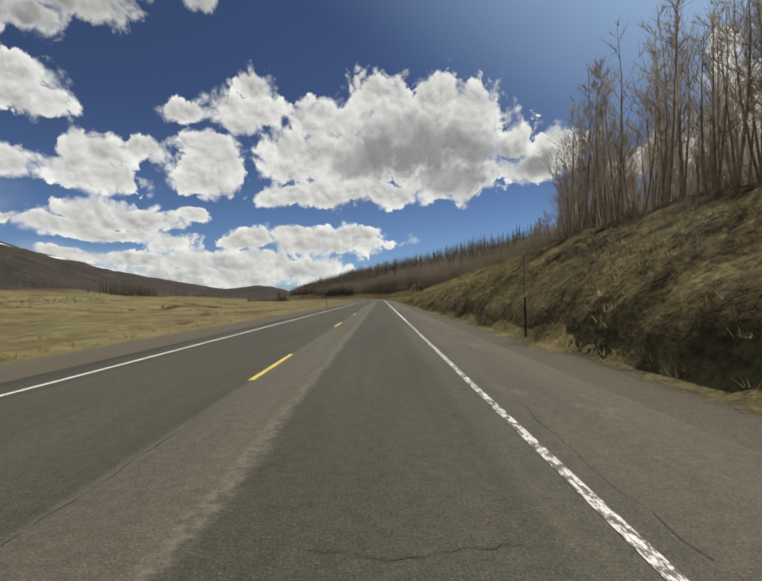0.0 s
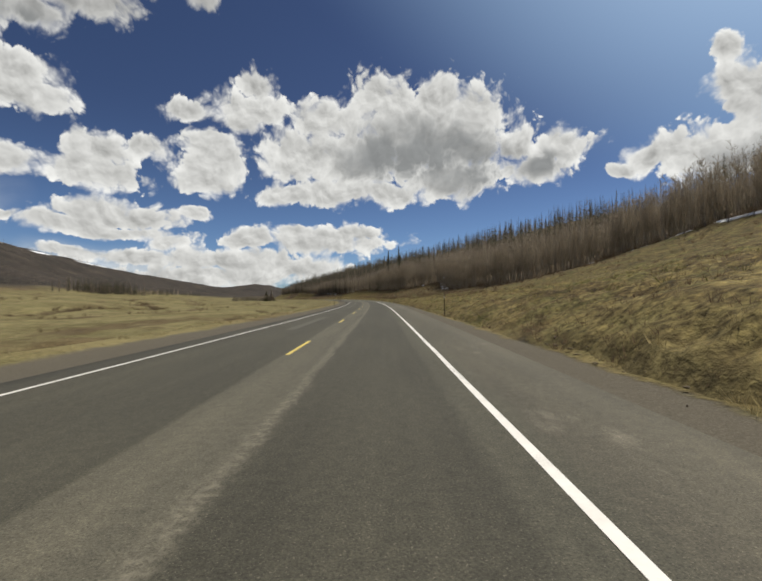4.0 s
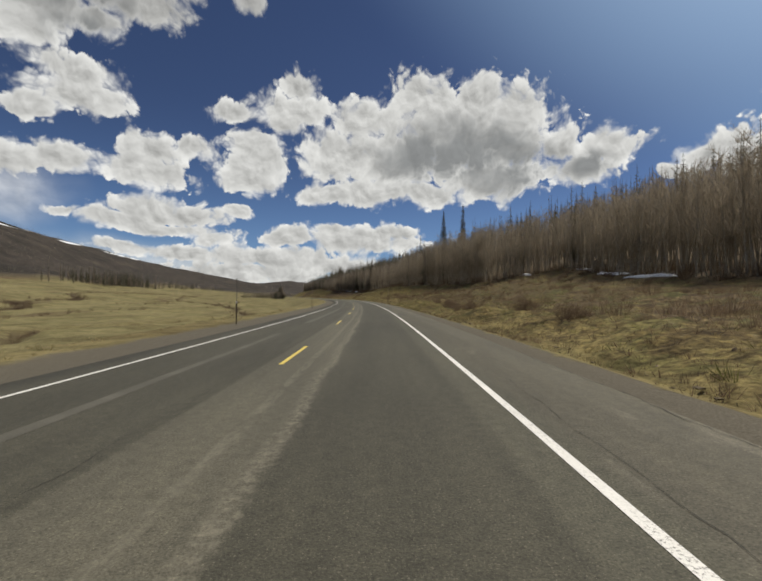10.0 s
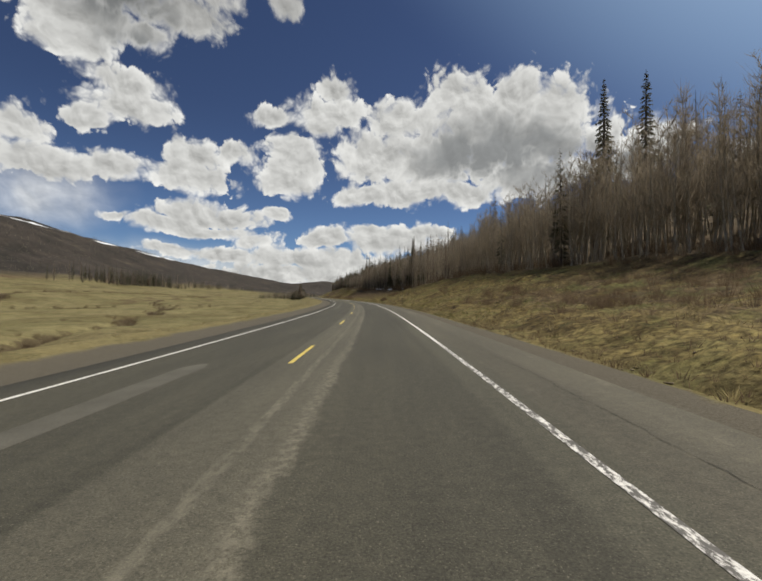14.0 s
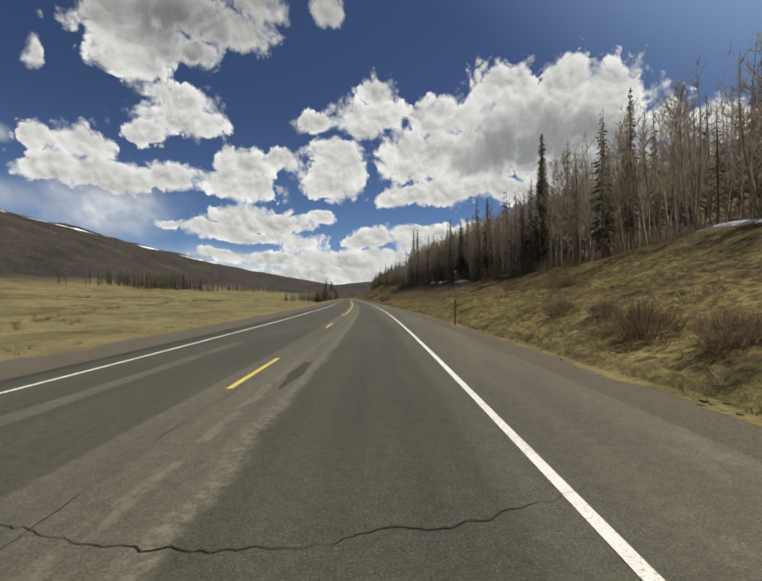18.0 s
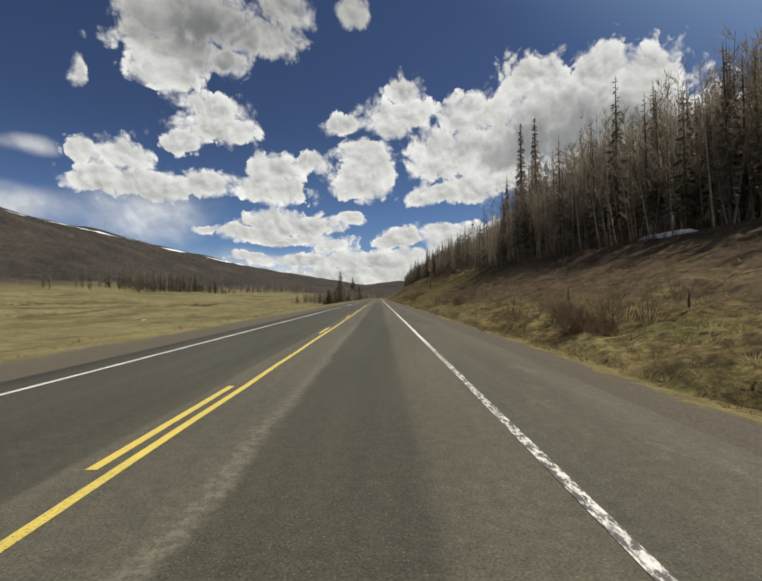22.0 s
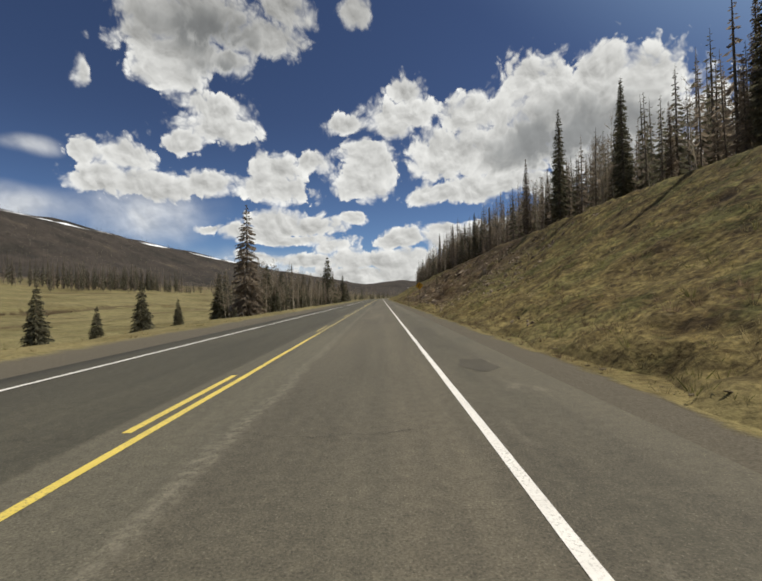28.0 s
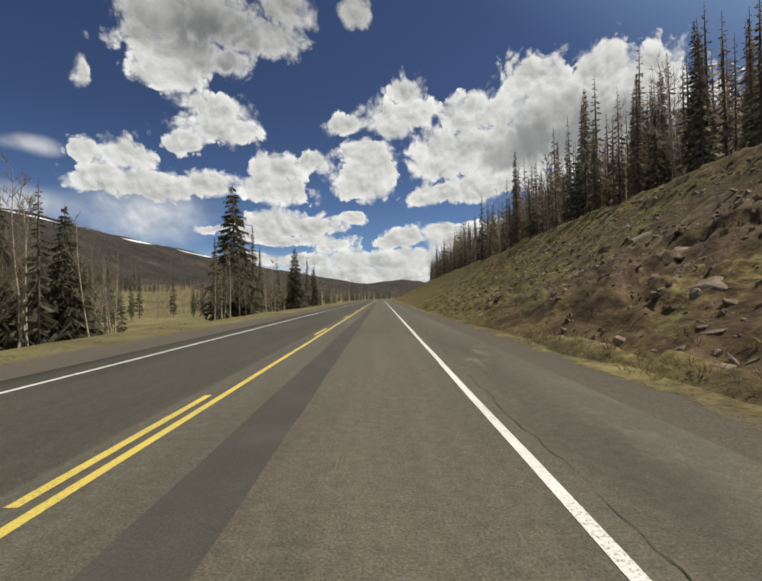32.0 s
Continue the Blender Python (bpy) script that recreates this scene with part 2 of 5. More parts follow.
def add_math(nt, op, a, b=None):
    n = nt.nodes.new("ShaderNodeMath")
    n.operation = op
    for k, v in enumerate((a, b)):
        if v is None:
            continue
        if isinstance(v, (int, float)):
            n.inputs[k].default_value = v
        else:
            nt.links.new(v, n.inputs[k])
    return n.outputs[0]


def add_bump(nt, b, height, strength, dist=0.02):
    n = nt.nodes.new("ShaderNodeBump")
    n.inputs["Strength"].default_value = strength
    n.inputs["Distance"].default_value = dist
    nt.links.new(height, n.inputs["Height"])
    nt.links.new(n.outputs[0], b.inputs["Normal"])


def add_uv(nt):
    u = nt.nodes.new("ShaderNodeUVMap")
    u.uv_map = "line"
    s = nt.nodes.new("ShaderNodeSeparateXYZ")
    nt.links.new(u.outputs[0], s.inputs[0])
    return u.outputs[0], s.outputs[0], s.outputs[1]


def mottled(name, dark, mid, light, scale=2.0, rough=0.85, fine=30.0, bump=0.3, dist=0.02, island=0.0, thin=0.0):
    m, nt, b = material(name, rough, 0.25)
    c = add_ramp(nt, add_noise(nt, scale, 6, 0.65), [(0.3, dark), (0.5, mid), (0.72, light)])
    f = add_noise(nt, fine, 3, 0.7)
    c = add_mix(nt, 0.55, c, add_ramp(nt, f, [(0.25, (0.35, 0.35, 0.35)), (0.75, (1.25, 1.25, 1.25))]), "MULTIPLY")
    if island:
        g = nt.nodes.new("ShaderNodeNewGeometry")
        r = add_range(nt, g.outputs["Random Per Island"], 0, 1, 1 - island, 1 + island, False)
        c = add_mix(nt, 1.0, c, r, "MULTIPLY")
    nt.links.new(c, b.inputs["Base Color"])
    if thin:
        # light passes through fine twigs and blades
        t = nt.nodes.new("ShaderNodeBsdfTranslucent")
        nt.links.new(c, t.inputs["Color"])
        mx = nt.nodes.new("ShaderNodeMixShader")
        mx.inputs[0].default_value = thin
        nt.links.new(b.outputs[0], mx.inputs[1])
        nt.links.new(t.outputs[0], mx.inputs[2])
        nt.links.new(mx.outputs[0], nt.nodes["Material Output"].inputs["Surface"])
    else:
        add_bump(nt, b, f, bump, dist)
    return m


def asphalt_material():
    """Worn asphalt; u runs across the road, v along it."""
    m, nt, b = material("asphalt", 0.85, 0.3)
    uv, u, v = add_uv(nt)
    warp = add_math(nt, "MULTIPLY", add_math(nt, "SUBTRACT", add_noise(nt, 0.9, 6, 0.75, uv, (1, 0.5, 1)), 0.5), 0.5)
    uw = add_math(nt, "ADD", u, warp)
    base = (0.075, 0.072, 0.054)
    new_lane = (0.056, 0.0535, 0.0405)
    pale = (0.095, 0.089, 0.068)
    lane = add_math(nt, "MULTIPLY", add_range(nt, uw, 0.95, 1.10), add_range(nt, add_math(nt, "SUBTRACT", u, add_range(nt, v, 380, 440, 2.95, 2.42)), 0.10, -0.10))
    late = add_mix(nt, add_range(nt, v, 540, 630), base, (0.100, 0.090, 0.068))
    c = add_mix(nt, add_math(nt, "MULTIPLY", lane, add_range(nt, v, 620, 540, 0.0, 1.0)), late, new_lane)
    ul = add_math(nt, "SUBTRACT", add_math(nt, "ADD", u, add_math(nt, "MULTIPLY", warp, 0.25)), add_range(nt, v, 130, 70, -0.32, 0.0))
    outer = add_math(nt, "MULTIPLY", add_range(nt, v, 380, 440), add_math(nt, "MULTIPLY", add_range(nt, u, 2.35, 2.6), add_range(nt, u, 3.5, 3.3)))
    c = add_mix(nt, add_math(nt, "MULTIPLY", outer, 0.7), c, (0.098, 0.088, 0.066))
    strip = add_math(nt, "MULTIPLY", add_range(nt, ul, -0.05, 0.05), add_range(nt, uw, 1.12, 0.95))
    c = add_mix(nt, add_math(nt, "MULTIPLY", strip, 0.85), c, pale)
    left = add_range(nt, ul, 0.04, -0.06)
    c = add_mix(nt, add_math(nt, "MULTIPLY", left, 0.9), c, new_lane)
    should = add_range(nt, u, 3.45, 3.75)
    c = add_mix(nt, add_math(nt, "MULTIPLY", should, 0.8), c, (0.084, 0.077, 0.058))
    lo = add_noise(nt, 0.5, 5, 0.65, uv, (1.2, 0.22, 1))
    c = add_mix(nt, 0.8, c, add_ramp(nt, lo, [(0.28, (0.72, 0.72, 0.73)), (0.5, (1, 1, 1)), (0.75, (1.28, 1.26, 1.22))]), "MULTIPLY")
    worn = add_math(nt, "MULTIPLY", add_range(nt, u, 3.5, 3.7), add_range(nt, add_noise(nt, 0.8, 5, 0.7, uv, (1.6, 0.6, 1)), 0.56, 0.72))
    c = add_mix(nt, add_math(nt, "MULTIPLY", worn, 0.55), c, (0.19, 0.172, 0.135))
    grit = add_noise(nt, 55, 2, 0.8, uv)
    c = add_mix(nt, 1.0, c, add_ramp(nt, grit, [(0.28, (0.45, 0.45, 0.45)), (0.5, (0.95, 0.95, 0.95)), (0.66, (1.2, 1.2, 1.2)), (0.76, (2.3, 2.25, 2.1))]), "MULTIPLY")
    # dark smudges on the shoulder, rough pale stripes left by an old line
    smudge = add_math(nt, "MULTIPLY", add_math(nt, "MULTIPLY", add_range(nt, u, 3.5, 3.75), add_range(nt, v, 480, 520)), add_range(nt, add_noise(nt, 0.7, 3, 0.5, uv, (1.3, 0.45, 1)), 0.56, 0.66))
    c = add_mix(nt, add_math(nt, "MULTIPLY", smudge, 0.5), c, new_lane)
    stripe = add_range(nt, add_math(nt, "ABSOLUTE", add_math(nt, "SUBTRACT", ul, 0.86)), 0.10, 0.03)
    stripe = add_math(nt, "MULTIPLY", add_math(nt, "MULTIPLY", stripe, add_math(nt, "MULTIPLY", add_range(nt, v, 120, 200), add_range(nt, v, 420, 380))), add_range(nt, add_noise(nt, 7, 4, 0.7, uv, (1, 0.3, 1)), 0.38, 0.60))
    c = add_mix(nt, add_math(nt, "MULTIPLY", stripe, 0.5), c, (0.17, 0.158, 0.122))
    # pale stones showing in the worn surface, most of all along the old lane's ragged edge
    chips = add_range(nt, add_noise(nt, 60, 2, 0.6, uv), 0.61, 0.70)
    rag = add_range(nt, add_math(nt, "ABSOLUTE", add_math(nt, "SUBTRACT", uw, 0.98)), 0.16, 0.02)
    rag = add_math(nt, "MULTIPLY", rag, add_range(nt, add_noise(nt, 12, 3, 0.7, uv), 0.40, 0.62))
    c = add_mix(nt, add_math(nt, "MULTIPLY", add_math(nt, "MAXIMUM", add_math(nt, "MULTIPLY", chips, 0.85), add_math(nt, "MULTIPLY", rag, 0.7)), 0.5), c, (0.23, 0.21, 0.165))
    mott = add_noise(nt, 9, 4, 0.75, uv)
    c = add_mix(nt, 0.8, c, add_ramp(nt, mott, [(0.3, (0.72, 0.72, 0.72)), (0.5, (1, 1, 1)), (0.7, (1.3, 1.29, 1.26))]), "MULTIPLY")
    streak = add_noise(nt, 2.2, 4, 0.6, uv, (1.0, 0.03, 1))
    c = add_mix(nt, 0.6, c, add_ramp(nt, streak, [(0.3, (0.82, 0.82, 0.82)), (0.7, (1.18, 1.17, 1.15))]), "MULTIPLY")
    nt.links.new(c, b.inputs["Base Color"])
    add_bump(nt, b, grit, 0.5, 0.008)
    return m


def paint_material(name, col, stretches):
    """Road paint; it is worn to the asphalt along the stretches, rows of start and end."""
    m, nt, b = material(name, 0.6, 0.4)
    uv, u, v = add_uv(nt)
    c = add_mix(nt, 0.6, col, add_ramp(nt, add_noise(nt, 3.0, 5, 0.7, uv), [(0.3, (0.75, 0.74, 0.72)), (0.7, (1.05, 1.05, 1.05))]), "MULTIPLY")
    worn = add_math(nt, "MULTIPLY", add_range(nt, add_noise(nt, 40, 4, 0.8, uv), 0.50, 0.64), add_range(nt, add_noise(nt, 0.5, 5, 0.7, uv), 0.36, 0.66))
    flakes = add_range(nt, add_noise(nt, 11, 5, 0.75, uv, (1.6, 0.6, 1)), 0.44, 0.54)
    for a, e in stretches:
        here = add_math(nt, "MULTIPLY", add_range(nt, v, a, a + 4), add_range(nt, v, e, e - 4))
        here = add_math(nt, "MULTIPLY", here, add_range(nt, u, -2, -1))
        worn = add_math(nt, "MAXIMUM", worn, add_math(nt, "MULTIPLY", here, flakes))
    c = add_mix(nt, worn, c, (0.085, 0.08, 0.073))
    nt.links.new(c, b.inputs["Base Color"])
    return m


def ground_material():
    """Grass, gravel verge, forest litter, far woods and snow by place; u is the distance from the yellow line, v the length along it."""
    m, nt, b = material("mountain_ground", 0.95, 0.1)
    uv, u, v = add_uv(nt)
    geo = nt.nodes.new("ShaderNodeNewGeometry")
    sep = nt.nodes.new("ShaderNodeSeparateXYZ")
    nt.links.new(geo.outputs["Position"], sep.inputs[0])
    z = sep.outputs[2]
    zn = nt.nodes.new("ShaderNodeUVMap")
    zn.uv_map = "zone"
    zs = nt.nodes.new("ShaderNodeSeparateXYZ")
    nt.links.new(zn.outputs[0], zs.inputs[0])
    big = add_noise(nt, 0.035, 6, 0.62)
    midn = add_noise(nt, 0.45, 6, 0.68)
    fine = add_noise(nt, 7.0, 5, 0.72)
    meadow = add_ramp(nt, big, [(0.30, (0.120, 0.095, 0.044)), (0.45, (0.158, 0.142, 0.070)), (0.57, (0.212, 0.188, 0.096)), (0.75, (0.148, 0.134, 0.058))])
    slope = add_ramp(nt, midn, [(0.28, (0.085, 0.062, 0.036)), (0.44, (0.150, 0.118, 0.056)), (0.56, (0.190, 0.160, 0.070)), (0.75, (0.140, 0.136, 0.050))])
    patchy = add_noise(nt, 0.014, 5, 0.7)
    brown = add_range(nt, add_noise(nt, 0.03, 5, 0.7), 0.46, 0.60)
    meadow = add_mix(nt, add_math(nt, "MULTIPLY", brown, add_range(nt, v, 260, 110, 0.15, 0.75)), meadow, (0.120, 0.085, 0.050))
    streak = add_noise(nt, 1.0, 5, 0.62, uv, (0.055, 0.011, 1))
    meadow = add_mix(nt, add_math(nt, "MULTIPLY", add_range(nt, streak, 0.55, 0.63), add_range(nt, u, -22, -40, 0.0, 0.75)), meadow, (0.098, 0.070, 0.042))
    pale_band = add_noise(nt, 1.0, 4, 0.6, uv, (0.09, 0.016, 1))
    meadow = add_mix(nt, add_math(nt, "MULTIPLY", add_range(nt, pale_band, 0.56, 0.68), 0.55), meadow, (0.235, 0.205, 0.112))
    tussock = add_noise(nt, 0.22, 5, 0.75)
    meadow = add_mix(nt, 0.75, meadow, add_ramp(nt, tussock, [(0.32, (0.50, 0.47, 0.42)), (0.47, (0.92, 0.91, 0.88)), (0.62, (1.08, 1.08, 1.04)), (0.75, (1.25, 1.22, 1.12))]), "MULTIPLY")
    red = add_math(nt, "MULTIPLY", add_math(nt, "MULTIPLY", add_range(nt, v, 630, 655), add_range(nt, v, 725, 700)), add_range(nt, midn, 0.62, 0.45))
    slope = add_mix(nt, add_math(nt, "MULTIPLY", red, 0.8), slope, (0.112, 0.078, 0.050))
    soil = add_math(nt, "MULTIPLY", add_range(nt, v, 42, 14), add_range(nt, midn, 0.68, 0.50))
    slope = add_mix(nt, add_math(nt, "MULTIPLY", soil, 0.8), slope, (0.062, 0.047, 0.032))
    # browner before the last cut, and darkened in the colour for the trees' shade
    slope = add_mix(nt, add_math(nt, "MULTIPLY", add_range(nt, v, 640, 600, 0.0, 0.62), add_range(nt, v, 110, 170, 0.45, 1.0)), slope, add_mix(nt, 1.0, slope, (0.62, 0.58, 0.55), "MULTIPLY"))
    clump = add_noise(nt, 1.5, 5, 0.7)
    rusty = add_math(nt, "MULTIPLY", add_math(nt, "MULTIPLY", add_range(nt, v, 470, 500), add_range(nt, v, 590, 570)), add_math(nt, "MULTIPLY", add_range(nt, u, 11.5, 8.5), add_range(nt, add_noise(nt, 0.25, 5, 0.7), 0.38, 0.54)))
    slope = add_mix(nt, add_math(nt, "MULTIPLY", rusty, 0.75), slope, (0.120, 0.072, 0.040))
    # mottled clumps; the strong contrast also stands in for shade between them
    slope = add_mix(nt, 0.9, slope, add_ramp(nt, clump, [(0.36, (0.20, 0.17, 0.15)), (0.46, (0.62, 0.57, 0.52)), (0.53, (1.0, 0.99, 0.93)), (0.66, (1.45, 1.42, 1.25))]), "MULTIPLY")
    brush = add_math(nt, "MULTIPLY", add_math(nt, "MULTIPLY", add_range(nt, v, 150, 185), add_range(nt, v, 345, 310)), add_math(nt, "MULTIPLY", add_range(nt, u, 8.5, 11), add_range(nt, add_noise(nt, 0.3, 5, 0.7), 0.36, 0.52)))
    slope = add_mix(nt, add_math(nt, "MULTIPLY", brush, 0.8), slope, add_ramp(nt, clump, [(0.35, (0.040, 0.028, 0.019)), (0.5, (0.085, 0.060, 0.040)), (0.68, (0.15, 0.115, 0.075))]))
    greens = add_math(nt, "MULTIPLY", add_range(nt, add_noise(nt, 0.33, 5, 0.75), 0.48, 0.60), 0.62)
    slope = add_mix(nt, greens, slope, (0.095, 0.105, 0.036))
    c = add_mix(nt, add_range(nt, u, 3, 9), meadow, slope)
    band = add_math(nt, "MULTIPLY", add_range(nt, u, -290, -390), add_range(nt, patchy, 0.35, 0.55))
    c = add_mix(nt, add_math(nt, "MULTIPLY", band, 0.7), c, (0.115, 0.080, 0.052))
    # dry straw along the verge
    straw = add_math(nt, "MULTIPLY", add_range(nt, add_math(nt, "ABSOLUTE", u), 15.0, 8.0), add_range(nt, midn, 0.35, 0.6))
    c = add_mix(nt, add_math(nt, "MULTIPLY", straw, add_range(nt, v, 655, 635, 0.15, 0.45)), c, (0.205, 0.165, 0.078))
    c = add_mix(nt, 0.8, c, add_ramp(nt, midn, [(0.3, (0.62, 0.60, 0.56)), (0.55, (1.0, 1.0, 1.0)), (0.75, (1.15, 1.15, 1.1))]), "MULTIPLY")
    c = add_mix(nt, 0.9, c, add_ramp(nt, fine, [(0.28, (0.35, 0.34, 0.32)), (0.5, (0.95, 0.95, 0.95)), (0.72, (1.35, 1.35, 1.3))]), "MULTIPLY")
    # tussocks a hand across: lit tops and shaded gaps painted into the colour
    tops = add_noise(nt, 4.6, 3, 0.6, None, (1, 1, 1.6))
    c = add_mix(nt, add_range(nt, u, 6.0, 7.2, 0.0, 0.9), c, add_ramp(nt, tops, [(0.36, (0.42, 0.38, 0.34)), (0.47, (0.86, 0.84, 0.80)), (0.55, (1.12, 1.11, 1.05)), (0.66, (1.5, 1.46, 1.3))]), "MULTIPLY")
    # pale dead stalks and stones; hollows are shaded in the colour
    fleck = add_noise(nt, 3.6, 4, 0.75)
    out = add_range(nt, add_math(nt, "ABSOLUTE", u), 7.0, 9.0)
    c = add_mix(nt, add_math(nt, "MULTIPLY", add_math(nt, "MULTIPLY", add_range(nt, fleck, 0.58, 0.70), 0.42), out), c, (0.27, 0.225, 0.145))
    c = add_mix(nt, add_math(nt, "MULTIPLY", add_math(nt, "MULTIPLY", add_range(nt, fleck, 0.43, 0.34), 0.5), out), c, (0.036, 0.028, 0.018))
    # broken rock on the last cut slope
    vor = nt.nodes.new("ShaderNodeTexVoronoi")
    vor.inputs["Scale"].default_value = 4.5
    jit = nt.nodes.new("ShaderNodeVectorMath")
    jit.operation = "ADD"
    nt.links.new(geo.outputs["Position"], jit.inputs[0])
    jn = nt.nodes.new("ShaderNodeTexNoise")
    jn.inputs["Scale"].default_value = 2.5
    nt.links.new(geo.outputs["Position"], jn.inputs["Vector"])
    nt.links.new(jn.outputs["Color"], jit.inputs[1])
    nt.links.new(jit.outputs[0], vor.inputs["Vector"])
    vs = nt.nodes.new("ShaderNodeSeparateXYZ")
    nt.links.new(vor.outputs["Color"], vs.inputs[0])
    stony = add_math(nt, "MULTIPLY", add_math(nt, "MULTIPLY", add_math(nt, "MULTIPLY", add_range(nt, v, 632, 655), add_range(nt, v, 722, 700)), add_range(nt, u, 8.2, 10.0)), add_math(nt, "MULTIPLY", add_range(nt, zs.outputs[0], -0.5, -3.5), add_range(nt, add_noise(nt, 0.22, 5, 0.7), 0.40, 0.52)))
    c = add_mix(nt, add_math(nt, "MULTIPLY", stony, 0.85), c, add_ramp(nt, vs.outputs[0], [(0.0, (0.048, 0.035, 0.023)), (0.45, (0.105, 0.077, 0.050)), (0.8, (0.170, 0.130, 0.086)), (1.0, (0.31, 0.255, 0.185))]))
    # brown scrub and darker ground along the gullies in the meadow
    gully_gap = add_math(nt, "ADD", zs.outputs[1], add_math(nt, "MULTIPLY", add_math(nt, "SUBTRACT", midn, 0.5), 5.0))
    c = add_mix(nt, add_math(nt, "MULTIPLY", add_range(nt, gully_gap, 2.6, 0.6), 0.8), c, (0.062, 0.046, 0.028))
    # bare dark soil high on the cut slopes, also painted dark for the woods' shadow
    bare = add_math(nt, "MULTIPLY", add_math(nt, "MULTIPLY", add_range(nt, v, 400, 470), add_range(nt, v, 545, 522)), add_range(nt, zs.outputs[0], -16.0, -11.5))
    bare = add_math(nt, "MULTIPLY", bare, add_math(nt, "MULTIPLY", add_range(nt, u, 7.5, 10), add_range(nt, add_noise(nt, 0.16, 5, 0.7), 0.28, 0.46)))
    c = add_mix(nt, add_math(nt, "MULTIPLY", bare, 0.9), c, add_ramp(nt, clump, [(0.35, (0.034, 0.024, 0.017)), (0.6, (0.095, 0.066, 0.044))]))
    dark_cut = add_math(nt, "MULTIPLY", add_math(nt, "MULTIPLY", add_range(nt, v, 640, 652), add_range(nt, v, 712, 698)), add_math(nt, "MULTIPLY", add_range(nt, u, 6.3, 7.3), add_range(nt, add_noise(nt, 0.28, 5, 0.7), 0.34, 0.48)))
    c = add_mix(nt, add_math(nt, "MULTIPLY", dark_cut, 0.62), c, add_ramp(nt, clump, [(0.35, (0.030, 0.020, 0.013)), (0.6, (0.105, 0.070, 0.044))]))
    # brown litter under the trees
    zone = add_math(nt, "ADD", zs.outputs[0], add_math(nt, "MULTIPLY", add_math(nt, "SUBTRACT", midn, 0.5), 7.0))
    c = add_mix(nt, add_math(nt, "MULTIPLY", add_math(nt, "MULTIPLY", add_range(nt, zone, -2.0, 2.5), add_range(nt, v, 620, 585, 0.25, 1.0)), 0.85), c, add_ramp(nt, fine, [(0.3, (0.050, 0.037, 0.026)), (0.7, (0.150, 0.115, 0.080))]))
    # gravel beside the asphalt
    grav = add_ramp(nt, add_noise(nt, 38, 4, 0.8), [(0.3, (0.062, 0.055, 0.043)), (0.5, (0.094, 0.084, 0.065)), (0.72, (0.150, 0.135, 0.106))])
    edge = add_math(nt, "ADD", u, add_math(nt, "MULTIPLY", add_math(nt, "SUBTRACT", midn, 0.5), 1.6))
    gm = add_math(nt, "MULTIPLY", add_range(nt, edge, 6.15, 5.85), add_range(nt, edge, -6.6, -6.1))
    c = add_mix(nt, gm, c, grav)
    # far slopes: leafless woods
    far = add_math(nt, "MAXIMUM", add_math(nt, "MULTIPLY", add_range(nt, u, -360, -470), add_range(nt, z, 12, 30)), add_range(nt, v, 1300, 1700))
    patch = add_noise(nt, 0.012, 5, 0.65)
    woods = add_ramp(nt, patch, [(0.32, (0.024, 0.023, 0.020)), (0.48, (0.043, 0.037, 0.032)), (0.62, (0.056, 0.047, 0.040)), (0.78, (0.105, 0.088, 0.056))])
    woods = add_mix(nt, 0.8, woods, add_ramp(nt, add_noise(nt, 0.12, 4, 0.75, None, (1, 1, 0.3)), [(0.3, (0.4, 0.4, 0.4)), (0.7, (1.4, 1.4, 1.4))]), "MULTIPLY")
    c = add_mix(nt, far, c, woods)
    # a snow line under the plateau's rim
    sn = add_math(nt, "ADD", z, add_math(nt, "MULTIPLY", add_math(nt, "SUBTRACT", add_noise(nt, 0.01, 4, 0.6), 0.5), 14.0))
    sn = add_math(nt, "SUBTRACT", sn, add_range(nt, v, 1250, 2050, 0.0, -52.0, False))
    snow = add_math(nt, "MULTIPLY", add_range(nt, sn, 204, 207), add_range(nt, sn, 213.5, 211))
    snow = add_math(nt, "MULTIPLY", snow, add_math(nt, "MULTIPLY", add_range(nt, v, 1150, 1250), add_range(nt, v, 2400, 2200)))
    snow = add_math(nt, "MULTIPLY", snow, add_range(nt, add_noise(nt, 0.006, 3, 0.5), 0.46, 0.53))
    c = add_mix(nt, snow, c, (0.75, 0.78, 0.82))
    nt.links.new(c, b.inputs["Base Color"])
    add_bump(nt, b, add_math(nt, "ADD", add_math(nt, "MULTIPLY", fine, 0.4), add_math(nt, "ADD", add_math(nt, "MULTIPLY", midn, 1.2), add_math(nt, "MULTIPLY", add_math(nt, "ADD", add_math(nt, "ADD", clump, fleck), add_math(nt, "MULTIPLY", add_math(nt, "MULTIPLY", vs.outputs[1], stony), 0.5)), add_math(nt, "SUBTRACT", 1.0, gm)))), 0.5, 0.08)
    return m


ASPHALT = asphalt_material()
WHITE_PAINT = paint_material("white_paint", (0.72, 0.71, 0.68), ((-20, 24), (284, 304), (452, 480), (500, 514)))
YELLOW_PAINT = paint_material("yellow_paint", (0.63, 0.50, 0.105), ((262, 284), (532, 546), (612, 662)))
GROUND = ground_material()
PATCH_DARK = mottled("dark_patch", (0.058, 0.054, 0.044), (0.069, 0.064, 0.053), (0.082, 0.077, 0.063), 1.2, fine=50, bump=0.2, dist=0.005)
